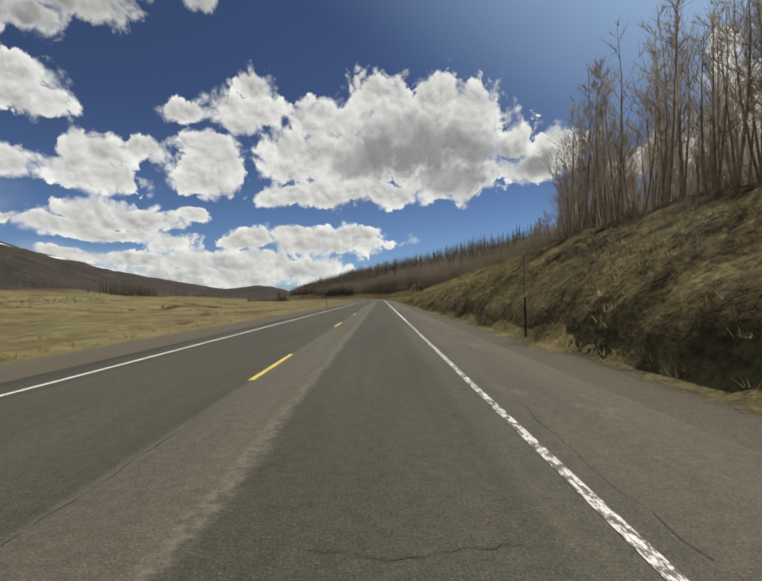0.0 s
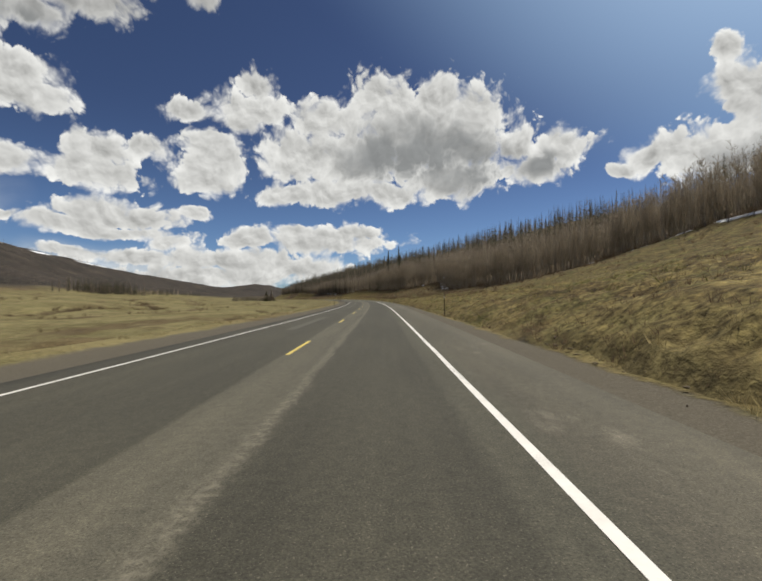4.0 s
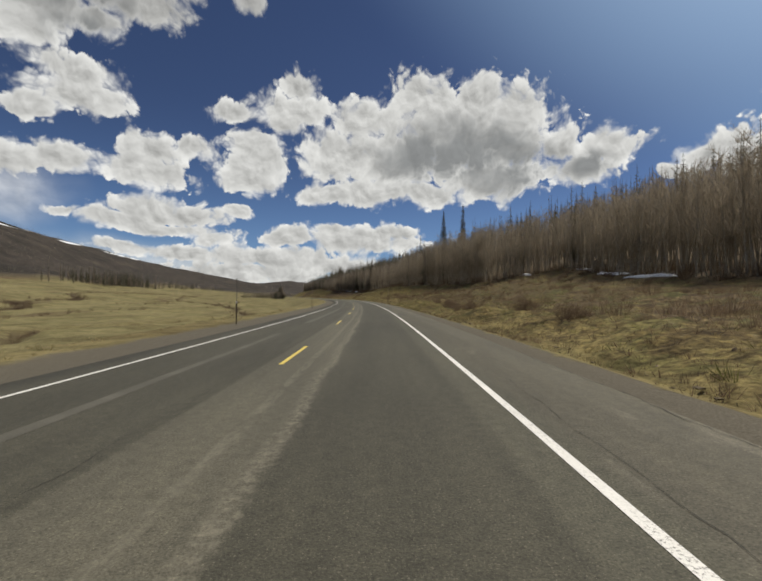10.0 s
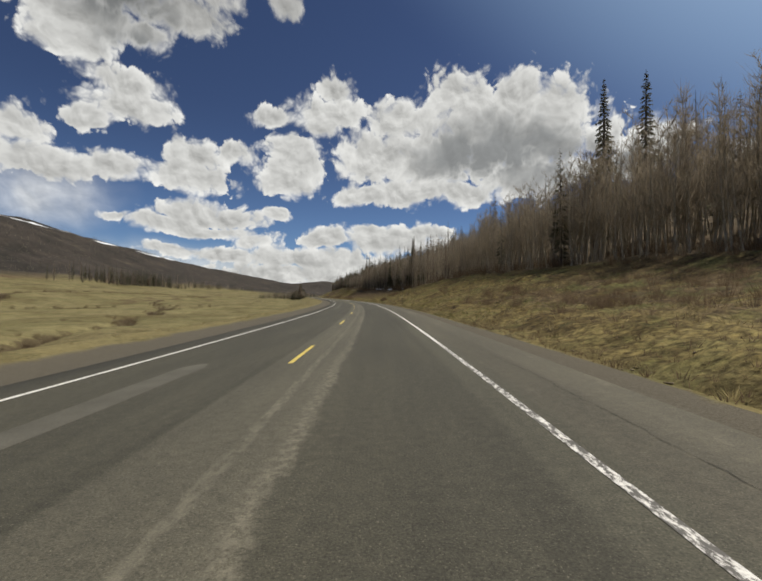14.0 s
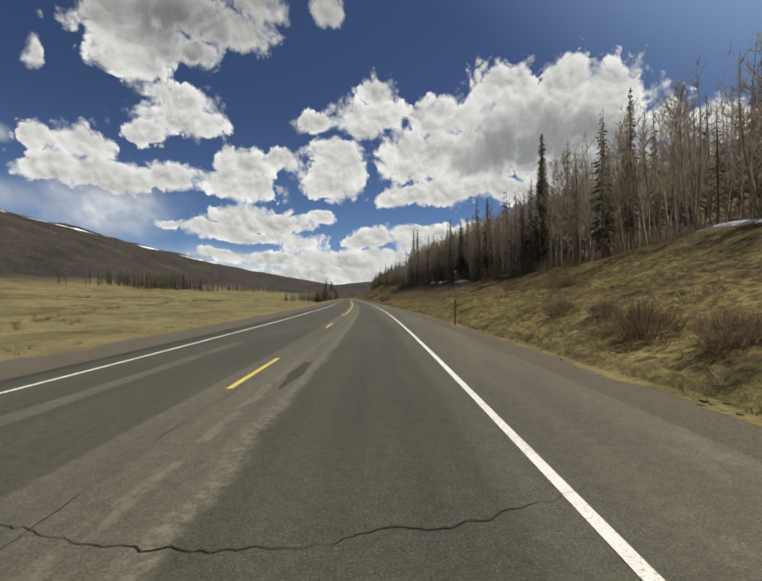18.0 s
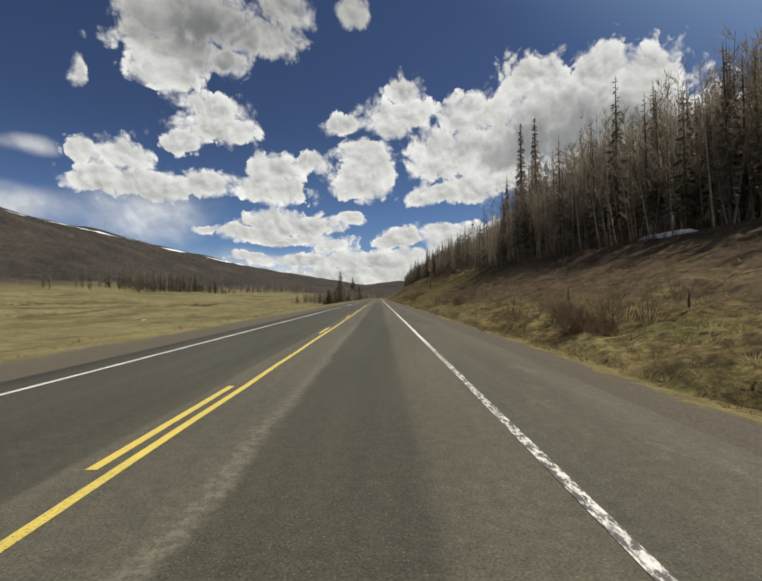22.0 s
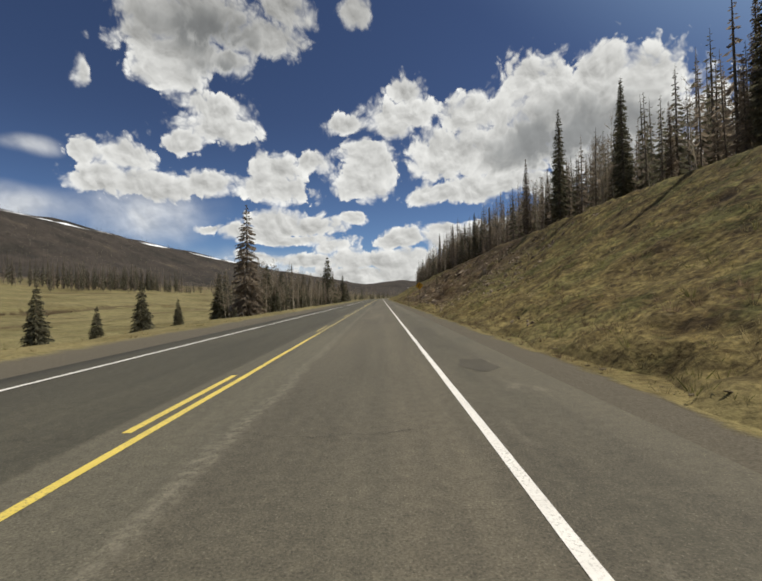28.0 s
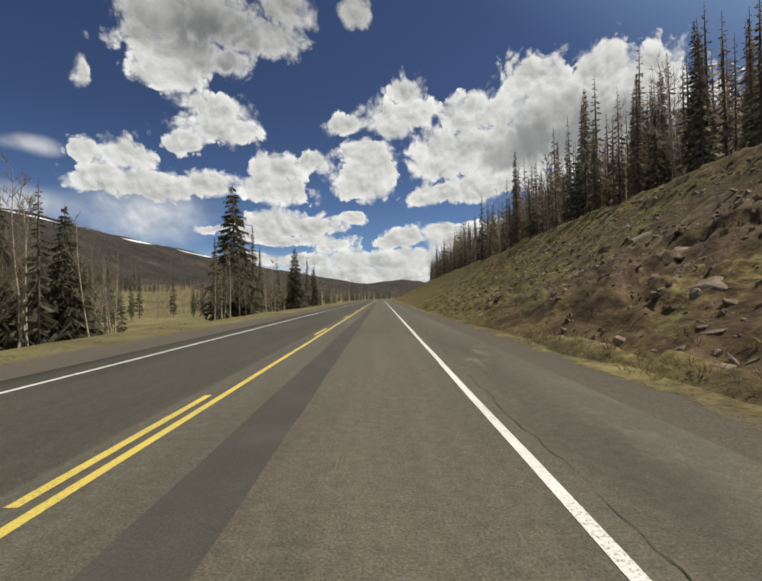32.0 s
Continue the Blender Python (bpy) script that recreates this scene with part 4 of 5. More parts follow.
def aspen_shape(h, seed, limbs, twigs, sides=5, wide=1.0):
    rng = np.random.RandomState(seed)
    tr, cr = Shape(), Shape()
    bend = rng.normal(0, 0.03, (2, 2))
    pts = [np.array([bend[0, 0] * h * math.sin(u * 2.2) + bend[1, 0] * h * u, bend[0, 1] * h * math.sin(u * 2.6) + bend[1, 1] * h * u, u * h - 0.4]) for u in (0, 0.22, 0.45, 0.7, 1.0)]
    pts = np.array(pts)
    r = 0.0058 * h + 0.015
    tr.tube(pts, [r * 1.2, r, r * 0.75, r * 0.45, 0.012], sides)

    def at(u):
        k = np.interp(u, [0, 0.22, 0.45, 0.7, 1.0], range(5))
        i = min(int(k), 3)
        return pts[i] + (pts[i + 1] - pts[i]) * (k - i)

    for i in range(limbs):
        u = rng.uniform(0.24, 0.97)
        p0 = at(u)
        a = rng.uniform(0, 6.28)
        ln = h * rng.uniform(0.10, 0.26) * (1.25 - u)
        up = rng.uniform(0.5, 1.3)
        d = np.array([math.cos(a), math.sin(a), up])
        d /= np.linalg.norm(d)
        p1 = p0 + d * ln * 0.5
        p2 = p1 + (d + np.array([0, 0, 0.35])) * ln * 0.5
        if sides > 3:
            cr.tube([p0, p1, p2], [0.011 * wide, 0.007 * wide, 0.003], 3)
        else:
            cr.sliver(p0, p2, 0.014 * wide, rng)
        for q in range(twigs):
            b = p0 + (p2 - p0) * rng.uniform(0.2, 1.0)
            e = b + (d * 0.6 + rng.normal(0, 0.42, 3) + np.array([0, 0, 0.55])) * ln * rng.uniform(0.35, 0.9)
            cr.sliver(b, e, 0.010 * wide, rng)
    return tr.geo(), cr.geo()


def world_at(s, n):
    x, y = place(s, n)
    return np.array([float(x), float(y), float(ground_top(s, n))])


def tree_thing(name, shapes, mats, label, category, group):
    ob = new(name)
    ob.empty_display_size = 0.3
    part("trunk", shapes[0], mats[0], ob)
    part("crown", shapes[1], mats[1], ob)
    tagged(ob, label, category, group)
    return ob


FREE = {}


def stand(kind, variants, s, n, height, rng):
    """Sets one tree of a kind on the ground, scaled to its height. The first use of a variant takes the built tree, later ones copy it."""
    i = rng.randint(len(variants))
    ob, h0 = variants[i]
    p = world_at(s, n)
    k = height / h0
    m = Matrix.Translation(p) @ Matrix.Rotation(rng.uniform(0, 6.28), 4, "Z")
    if FREE.get((kind, i)) is None:
        FREE[(kind, i)] = ob
        ob.matrix_world = m
        ob.scale = (k, k, k)
        return ob
    c = copy_thing(ob, m)
    c.scale = (k, k, k)
    return c


def mass(name, templates, mats, spots, label, category, rng):
    """Many far plants in one mesh. spots: rows of s, n, height, template."""
    V, F, M, base = [], [], [], 0
    spots = np.asarray(spots, float)
    x, y = place(spots[:, 0], spots[:, 1])
    z = ground_top(spots[:, 0], spots[:, 1])
    for i in range(len(spots)):
        (tr, cr), h0 = templates[int(spots[i, 3])]
        k = spots[i, 2] / h0
        a = rng.uniform(0, 6.28)
        R = np.array([[math.cos(a), -math.sin(a), 0], [math.sin(a), math.cos(a), 0], [0, 0, 1]]) * k
        for gi, g in enumerate((tr, cr)):
            if g is None:
                continue
            V.append(g[0] @ R.T + (x[i], y[i], z[i]))
            F.append(g[1] + base)
            M.append(np.full(len(g[1]), mats[int(spots[i, 3])][gi], np.int32))
            base += len(g[0])
    V, F, M = np.concatenate(V), np.concatenate(F), np.concatenate(M)
    me = bpy.data.meshes.new(name)
    me.vertices.add(len(V))
    me.vertices.foreach_set("co", V.astype(np.float32).ravel())
    me.loops.add(F.size)
    me.loops.foreach_set("vertex_index", F.astype(np.int32).ravel())
    me.polygons.add(len(F))
    me.polygons.foreach_set("loop_start", np.arange(0, F.size, 3, dtype=np.int32))
    for mt in (BARK_PALE, TWIGS, BARK_DARK, NEEDLES, NEEDLES_DRY, SCRUB, STRAW, GREEN_GRASS):
        me.materials.append(mt)
    me.polygons.foreach_set("material_index", M)
    me.update(calc_edges=True)
    ob = new(name, me)
    return tagged(ob, label, category, kind="stuff")


rng = np.random.RandomState(11)
GREEN = "tall dark green spruce standing at the edge of the woods"
DEAD = "half-dead grey-brown spruce with sparse drooping twigs"
BARE = "leafless pale-barked aspen with fine brown twigs"
spruces = [(tree_thing("spruce_tree", spruce_shape(14, 20 + i, 56, 8, 0.9, 0.11, 2, 0.112), (BARK_DARK, NEEDLES), GREEN, "tree", "roadside spruces"), 14) for i in range(4)]
dead = [(tree_thing("dead_spruce", spruce_shape(14, 40 + i, 54, 8, 0.82, 0.14, 2, 0.105), (BARK_DARK, NEEDLES_DRY), DEAD, "tree", "dead spruces"), 14) for i in range(4)]
full = [(tree_thing("full_spruce", spruce_shape(9, 50 + i, 40, 10, 1.0, 0.03, 2, 0.25), (BARK_DARK, NEEDLES), "dark green bushy spruce in the strip beside the meadow", "tree", "meadow spruces"), 9) for i in range(3)]
aspens = [(tree_thing("aspen_tree", aspen_shape(12, 60 + i, 40, 26), (BARK_PALE, TWIGS), BARE, "tree", "bare aspens"), 12) for i in range(5)]

# how the woods change along the road: share of spruce, share of these that are dead, height of the aspens
MIX_S = [-60, 12, 30, 60, 100, 150, 215, 330, 385, 418, 480, 540, 580, 660, 720, 900]
MIX_SPRUCE = [.0, .0, .0, .0, .01, .01, .01, .03, .08, .24, .22, .26, .60, .80, .85, .8]
MIX_DEAD = [.3, .3, .3, .3, .3, .3, .3, .3, .45, .5, .5, .6, .7, .72, .75, .7]
MIX_H = [10, 9.8, 8.4, 6.2, 8.5, 11.5, 13.5, 13.5, 9.5, 11.3, 12.2, 9, 7, 8.5, 10.5, 11]


def plant(s, n, near):
    sp = rng.rand() < np.interp(s, MIX_S, MIX_SPRUCE)
    h = float(np.interp(s, MIX_S, MIX_H)) * rng.uniform(0.72, 1.18)
    if sp:
        kind = "dead" if rng.rand() < np.interp(s, MIX_S, MIX_DEAD) else "spruce"
        return kind, h * rng.uniform(0.75, 1.45)
    return "aspen", h


KINDS = {"spruce": spruces, "full": full, "dead": dead, "aspen": aspens}
s = -8.0
while s < 760:
    te, tz = tree_edge(s)
    kind, h = plant(s, te, True)
    stand(kind, KINDS[kind], s, float(te) + (4.0 if s > 600 else 0.0) + rng.uniform(0, 5.0), h, rng)
    s += rng.uniform(2.1, 3.6)
# two tall spruces above the aspens, and others that stand out
for s, n, h in ((346, 33.5, 24), (348, 41, 24.5), (429, 23.5, 17), (432, 25, 18), (455, 25, 15), (462, 25.5, 13), (469, 24, 13.5), (472, 26, 14), (477, 23.5, 15), (481, 25, 12), (522, 23, 19), (525, 22, 19.5), (533, 22.5, 13), (569, 21.5, 8), (575, 22.5, 8.5), (586, 22, 10), (601, 22.5, 11), (559.3, 13.4, 2.2), (623, 24, 12), (637, 24, 12), (651, 24.5, 12.5), (663, 24.5, 13), (682, 11, 1.7), (683, 13.5, 2.0), (716, 25, 11)):
    kind = "dead" if int(s) % 3 == 0 and 10 < h < 22 else "spruce"
    stand(kind, KINDS[kind], s, n, h, rng)
for _ in range(16):
    s = rng.uniform(24, 62)
    stand("aspen", aspens, s, float(tree_edge(s)[0]) - rng.uniform(0, 3), rng.uniform(2.2, 4.0), rng)
# left of the road: the big half-bare spruce, young spruces, then a strip of aspen and spruce
big = tree_thing("large_spruce", spruce_shape(15, 77, 42, 10, 0.92, 0.04, 2, 0.22), (BARK_DARK, NEEDLES_DRY), "large grey-green spruce with drooping boughs beside the road", "tree", "roadside spruces")
big.matrix_world = Matrix.Translation(world_at(655, -15))
for s, n, h in ((622, -15.6, 3.9), (625, -14.5, 2.3), (630, -14.6, 4.0), (635, -14.4, 2.6), (600, -15.2, 2.8), (646, -13.5, 1.6), (658, -12.0, 4.2), (661, -14, 7.5)):
    stand("full", full, s, n, h, rng)
for s, n, h in ((667, -18, 8.7), (672, -20, 6.5), (679, -17.5, 5.5), (697, -20, 9.5), (700, -18.5, 11.5), (707, -17, 6.5), (709, -15.5, 5.5), (711, -15, 5.2), (706, -15.5, 7.9), (708, -13.6, 7.2), (730, -14.7, 9), (735, -14.5, 15.5), (738, -13.2, 11), (742, -13.5, 9), (755, -11.5, 10), (763, -11, 9), (776, -12, 8)):
    stand("dead" if h in (11.5, 9, 11) else "full", KINDS["dead" if h in (11.5, 9, 11) else "full"], s, n, h, rng)
for i in range(16):
    stand("full", full, 661 + i * 2.6, -rng.uniform(13.5, 24), rng.uniform(4.5, 8.5), rng)


def clearing(s, n):
    """A gap in the strip of trees, through which the meadow shows."""
    return 694 < s < 790 and 0.41 < (2.25 - n) / (s - 687) < 0.62


s = 656.0
while s < 800:
    n = -rng.uniform(11.0, 24)
    if not clearing(s, n):
        stand("aspen", aspens, s, n, rng.uniform(5.0, 8.5), rng)
    s += rng.uniform(1.6, 3.2)
# small spruces low on the slope
for s, n, h in ((476.5, 9.3, 0.5), (477.2, 7.9, 0.55), (489, 9.2, 0.5), (485, 10.3, 0.75), (454, 17.5, 1.1), (450, 9, 0.4)):
    stand("spruce", spruces, s, n, h, rng)
for kind, group in KINDS.items():
    for i, (ob, h0) in enumerate(group):
        if FREE.get((kind, i)) is None:
            stand(kind, [(ob, h0)], 770 + 3 * i, -18, h0 * 0.6, rng)

# the woods behind, as one mass
far_t = [(aspen_shape(12, 80 + i, 22, 9, 3, 1.7), 12) for i in range(4)] + [(spruce_shape(14, 90 + i, 22, 6, 0.95, 0.1, 1, 0.12), 14) for i in range(3)] + [(spruce_shape(14, 95 + i, 26, 5, 0.85, 0.12, 1, 0.11), 14) for i in range(3)]
far_m = [(0, 1)] * 4 + [(2, 3)] * 3 + [(2, 4)] * 3


# coarser trees for the upper hill
coarse_t = [(aspen_shape(12, 130 + i, 13, 4, 3, 3.2), 12) for i in range(2)] + [(spruce_shape(14, 134 + i, 11, 5, 1.0, 0.1, 1, 0.12), 14) for i in range(4)]
coarse_m = [(0, 1)] * 2 + [(2, 3)] * 2 + [(2, 4)] * 2


def pick(kind):
    return {"aspen": rng.randint(4), "spruce": 4 + rng.randint(3), "dead": 7 + rng.randint(3)}[kind]


spots = []
for _ in range(4600):
    s = rng.uniform(-12, 960)
    te, tz = tree_edge(s)
    n = float(te) + (1.5 if s < 600 else 5.5) + 48 * rng.rand() ** 1.6
    kind, h = plant(s, n, False)
    if n > te + 25 and rng.rand() < 0.35:
        kind, h = "spruce", h * 1.35
    spots.append((s, n, h, pick(kind)))
for _ in range(1500):
    s = rng.uniform(130, 400)
    spots.append((s, float(tree_edge(s)[0]) + 0.5 + 14 * rng.rand(), float(np.interp(s, MIX_S, MIX_H)) * rng.uniform(0.6, 1.15), pick("aspen")))
for _ in range(320):
    s = rng.uniform(3, 66)
    spots.append((s, float(tree_edge(s)[0]) + rng.uniform(0, 16), rng.uniform(0.75, 1.15) * float(np.interp(s, MIX_S, MIX_H)), pick("aspen")))
for _ in range(220):
    s = rng.uniform(600, 790)
    spots.append((s, float(tree_edge(s)[0]) + rng.uniform(4.5, 14), rng.uniform(6, 10.5), pick(rng.choice(["dead", "spruce", "aspen"], p=[0.5, 0.3, 0.2]))))
for _ in range(900):
    s = rng.uniform(430, 615)
    te, tz = tree_edge(s)
    kind = rng.choice(["dead", "aspen", "spruce"], p=[0.28, 0.60, 0.12])
    spots.append((s, float(te) + rng.uniform(0.5, 10), rng.uniform(8, 13) * (1.0 if s < 525 else 0.66), pick(kind)))
for _ in range(420):
    s = rng.uniform(478, 535)
    spots.append((s, float(tree_edge(s)[0]) + rng.uniform(0.3, 12), rng.uniform(8, 13), pick(rng.choice(["dead", "aspen"], p=[0.35, 0.65]))))
# higher up the hill the spruces take over
for _ in range(5200):
    s = rng.uniform(70, 1060)
    w = 16 + 128 * rng.rand() ** 0.9
    kind = rng.choice(["aspen", "spruce", "dead"], p=[0.42, 0.40, 0.18])
    h = 10.5 * rng.uniform(0.75, 1.15) if kind == "aspen" else 14.5 * rng.uniform(0.65, 1.3)
    spots.append((s, float(tree_edge(s)[0]) + w, h, 10 + rng.randint(2) if kind == "aspen" else 12 + rng.randint(2) + 2 * (kind == "dead")))
mass("hillside_woods", far_t + coarse_t, far_m + coarse_m, spots, "dense leafless aspen woods with dark spruces on the hillside", "woods", rng)
spots = []
for _ in range(380):
    s = rng.uniform(655, 800)
    n, h, kind = -rng.uniform(12, max(0.36 * (s - 600) - 2, 15)), rng.uniform(4, 8.0), pick("aspen" if rng.rand() < 0.68 else "spruce")
    if not clearing(s, n):
        spots.append((s, n, h, kind))
for _ in range(170):
    s = rng.uniform(656, 770)
    n, h, kind = -rng.uniform(11.5, min(0.36 * (s - 600) - 2, 26)), rng.uniform(4, 7.5), pick("aspen" if rng.rand() < 0.8 else "spruce")
    if not clearing(s, n):
        spots.append((s, n, h, kind))
for _ in range(420):
    spots.append((rng.uniform(760, 1150), -rng.uniform(9, 60), rng.uniform(5, 10), pick("aspen" if rng.rand() < 0.55 else "spruce")))
mass("roadside_woods", far_t, far_m, spots, "mixed aspen and spruce strip beside the meadow", "woods", rng)
spots = []
for _ in range(230):
    spots.append((994 + rng.normal(0, 38), -309 + rng.normal(0, 16), rng.uniform(18, 30), pick("spruce" if rng.rand() < 0.6 else "dead")))
for _ in range(40):
    spots.append((1180 + rng.normal(0, 50), -300 + rng.normal(0, 14), rng.uniform(9, 17), pick("spruce" if rng.rand() < 0.5 else "aspen")))
for _ in range(150):
    spots.append((rng.uniform(1060, 1420), -300 + rng.normal(0, 22), rng.uniform(8, 17), pick("spruce" if rng.rand() < 0.55 else "aspen")))
mass("meadow_grove", far_t, far_m, spots, "dark spruce grove standing in the meadow", "woods", rng)
tiny = [((None, spruce_shape(10, 110, 5, 4, 1.0, 0.05, 1)[1]), 10), ((None, aspen_shape(10, 111, 10, 0, 3, 5.0)[1]), 10)]
spots = []
for _ in range(9000):
    n = -rng.uniform(400, 930)
    spots.append((rng.uniform(-250, 3000), n, rng.uniform(7, 13), 0 if rng.rand() < 0.35 else 1))
mass("valley_woods", tiny, [(2, 3), (0, 1)], spots, "thin woods on the far valley slope", "woods", rng)


# ---------- scrub, tufts ----------
def clump_shape(seed, count, spread, h, w):
    r = np.random.RandomState(seed)
    sh = Shape()
    for _ in range(count):
        a, d = r.uniform(0, 6.28), r.uniform(0, 1) ** 0.7 * spread
        b = np.array([math.cos(a) * d * 0.5, math.sin(a) * d * 0.5, -0.03])
        e = np.array([math.cos(a) * d * 1.3, math.sin(a) * d * 1.3, h * r.uniform(0.55, 1.1)]) + r.normal(0, 0.08 * h, 3)
        sh.sliver(b, e, w * r.uniform(0.6, 1.3), r)
    return (None, sh.geo())


scrub_t = [(clump_shape(200 + i, 60, 0.75, 1.0, 0.008), 1.0) for i in range(4)]
spots = []
for _ in range(900):
    s = rng.uniform(118, 330)
    te, tz = tree_edge(s)
    u = rng.rand()
    n = 9.5 + u * max(float(te) - 8, 4)
    if noise.noise(Vector((s * 0.05, n * 0.09, 1.0))) < -0.05:
        continue
    spots.append((s, n, rng.uniform(0.3, 0.85), rng.randint(4)))
for _ in range(1100):
    s = rng.uniform(172, 330)
    n = 9.0 + rng.rand() * max(float(tree_edge(s)[0]) - 9, 4)
    if noise.noise(Vector((s * 0.06, n * 0.12, 8.0))) > -0.05:
        spots.append((s, n, rng.uniform(0.35, 1.0), rng.randint(4)))
for c, n0, k in ((182, 15, 16), (352, 13, 14), (404, 13, 22), (481, 8.9, 26), (507, 9.6, 22), (512, 11, 18), (556, 9.5, 30), (566, 9.5, 26), (653.5, 10.8, 16), (657, 12.0, 12), (548, 8.8, 20), (552, 9.4, 18), (584, 8.2, 14)):
    for _ in range(k):
        spots.append((c + rng.normal(0, 2.4), n0 + rng.normal(0, 1.1), rng.uniform(0.35, 0.95), rng.randint(4)))
for _ in range(1500):
    s = rng.uniform(-10, 600)
    te, tz = tree_edge(s)
    spots.append((s, float(te) + rng.uniform(-1.5, 9), rng.uniform(0.5, 1.1) if s < 75 else rng.uniform(0.8, 2.0), rng.randint(4)))
for _ in range(60):
    s = rng.uniform(-8, 40)
    spots.append((s, 9.5 + 4 * rng.rand() ** 0.6, rng.uniform(0.3, 0.8), rng.randint(4)))
for s in np.arange(-20, 700, 0.6):
    if noise.noise(Vector((s * 0.06, 3.0, 0.0))) > -0.15:
        spots.append((s, -float(brook(s)) + rng.normal(0, 1.0), rng.uniform(0.4, 1.0), rng.randint(4)))
for s in np.arange(60, 760, 0.5):
    if noise.noise(Vector((s * 0.03, 7.0, 0.0))) > -0.25:
        spots.append((s, -float(brook_far(s)) + rng.normal(0, 2.2), rng.uniform(0.8, 1.9), rng.randint(4)))
for _ in range(2200):
    s, m = rng.uniform(50, 460), rng.uniform(45, 330)
    if noise.noise(Vector((s * 0.012, m * 0.035, 4.0))) > 0.18:
        spots.append((s, -m, rng.uniform(0.6, 1.7), rng.randint(4)))
mass("willow_scrub", scrub_t, [(5, 5)] * 4, spots, "low brown leafless scrub on the slope", "scrub", rng)
# single willow bushes on the lower slope
bush_models = []
for i in range(4):
    r = np.random.RandomState(260 + i)
    sh = Shape()
    for _ in range(300):
        a, d = r.uniform(0, 6.28), r.rand() ** 0.6
        b = np.array([math.cos(a) * d * 0.40, math.sin(a) * d * 0.40, -0.05])
        e = np.array([math.cos(a) * d * 0.68, math.sin(a) * d * 0.68, (1.0 - 0.5 * d * d) * r.uniform(0.55, 1.0)]) + r.normal(0, 0.05, 3)
        m = b * 0.55 + e * 0.45 + r.normal(0, 0.05, 3)
        sh.sliver(b, m, 0.007, r)
        sh.sliver(m, e, 0.006, r)
        for _ in range(5):
            q = m + (e - m) * r.uniform(0, 0.8)
            sh.sliver(q, q + np.array([0, 0, 0.10]) + r.normal(0, 0.085, 3), 0.004, r)
    bush_models.append(sh.geo())
BUSHES_NEAR = [(387.5, 7.9, 1.0, 1.25), (385.2, 7.8, 0.7, 1.3), (392.5, 8.3, 0.7, 1.5), (390, 8.4, 0.6, 1.3), (410.3, 12.7, 0.8, 1.4), (401.6, 12.8, 0.8, 1.2), (478.5, 7.7, 0.85, 1.5), (477.1, 7.6, 0.55, 1.2), (480.5, 8.2, 0.7, 1.3), (571.3, 8.7, 1.0, 1.7), (568.5, 9.0, 0.8, 1.5), (540.4, 8.1, 0.5, 1.7), (542.2, 8.4, 0.5, 1.7), (544.3, 8.3, 0.45, 1.7), (538.6, 8.2, 0.45, 1.6), (654.5, 11.0, 0.9, 1.3)]
BUSHES_FAR = [(656.2, 11.6, 0.7, 1.2), (652.8, 9.6, 0.6, 1.4), (233.6, 8.3, 0.7, 1.4), (236.5, 8.1, 0.65, 1.5), (239, 8.3, 0.6, 1.5), (242.1, 8.5, 0.7, 1.6), (245.5, 9.2, 0.6, 1.4), (250, 9.0, 0.55, 1.3), (198, 9.2, 0.7, 1.4), (203, 9.6, 0.6, 1.5), (208, 9.1, 0.8, 1.4), (214, 10.2, 0.7, 1.4), (221, 9.0, 0.7, 1.5), (227, 9.6, 0.75, 1.4), (500.5, 8.5, 0.7, 1.5), (505, 8.2, 0.6, 1.4)]
for i, (s, n, h, wide) in enumerate(BUSHES_NEAR + BUSHES_FAR):
    ob = part("willow_bush", bush_models[i % 4], SCRUB)
    ob.matrix_world = Matrix.Translation(world_at(s, n)) @ Matrix.Rotation(i * 1.7, 4, "Z") @ Matrix.Diagonal((h * wide, h * wide, h, 1))
    tagged(ob, "leafless brown willow bush on the lower slope", "bush", "willow bushes")
tuft_t = [(clump_shape(220 + i, 14, 0.5, 0.4, 0.014), 0.4) for i in range(5)]
spots = []
for _ in range(10000):
    s = rng.uniform(-5, 740)
    if rng.rand() < 0.72:
        te, tz = tree_edge(s)
        n = 6.1 + rng.rand() ** 1.6 * min(float(te) - 5, 16)
    else:
        n = -(6.6 + rng.rand() ** 1.5 * 14)
    spots.append((s, n, 0.05 + 0.15 * rng.rand() ** 2, rng.randint(5)))
# tussocks over the cut slopes and the rise: straw, spring green and dead brown
for _ in range(11000):
    s = rng.uniform(-5, 740)
    n = 7.0 + rng.rand() ** 1.15 * min(float(tree_edge(s)[0]) - 7, 26)
    lush = noise.noise(Vector((s * 0.09, n * 0.16, 2.0)))
    spots.append((s, n, 0.08 + 0.22 * rng.rand() ** 2, (rng.randint(5) if lush < -0.05 else 5 + rng.randint(3)) if rng.rand() < 0.75 else 8 + rng.randint(2)))
for _ in range(3500):
    s = rng.uniform(-5, 700)
    spots.append((s, -(6.8 + rng.rand() ** 1.4 * 30), 0.06 + 0.16 * rng.rand() ** 2, rng.randint(8)))
mass("dry_grass_tufts", tuft_t * 2, [(6, 6)] * 5 + [(7, 7)] * 3 + [(5, 5)] * 2, spots, "tufts of dry straw-coloured grass along the verge", "grass", rng)


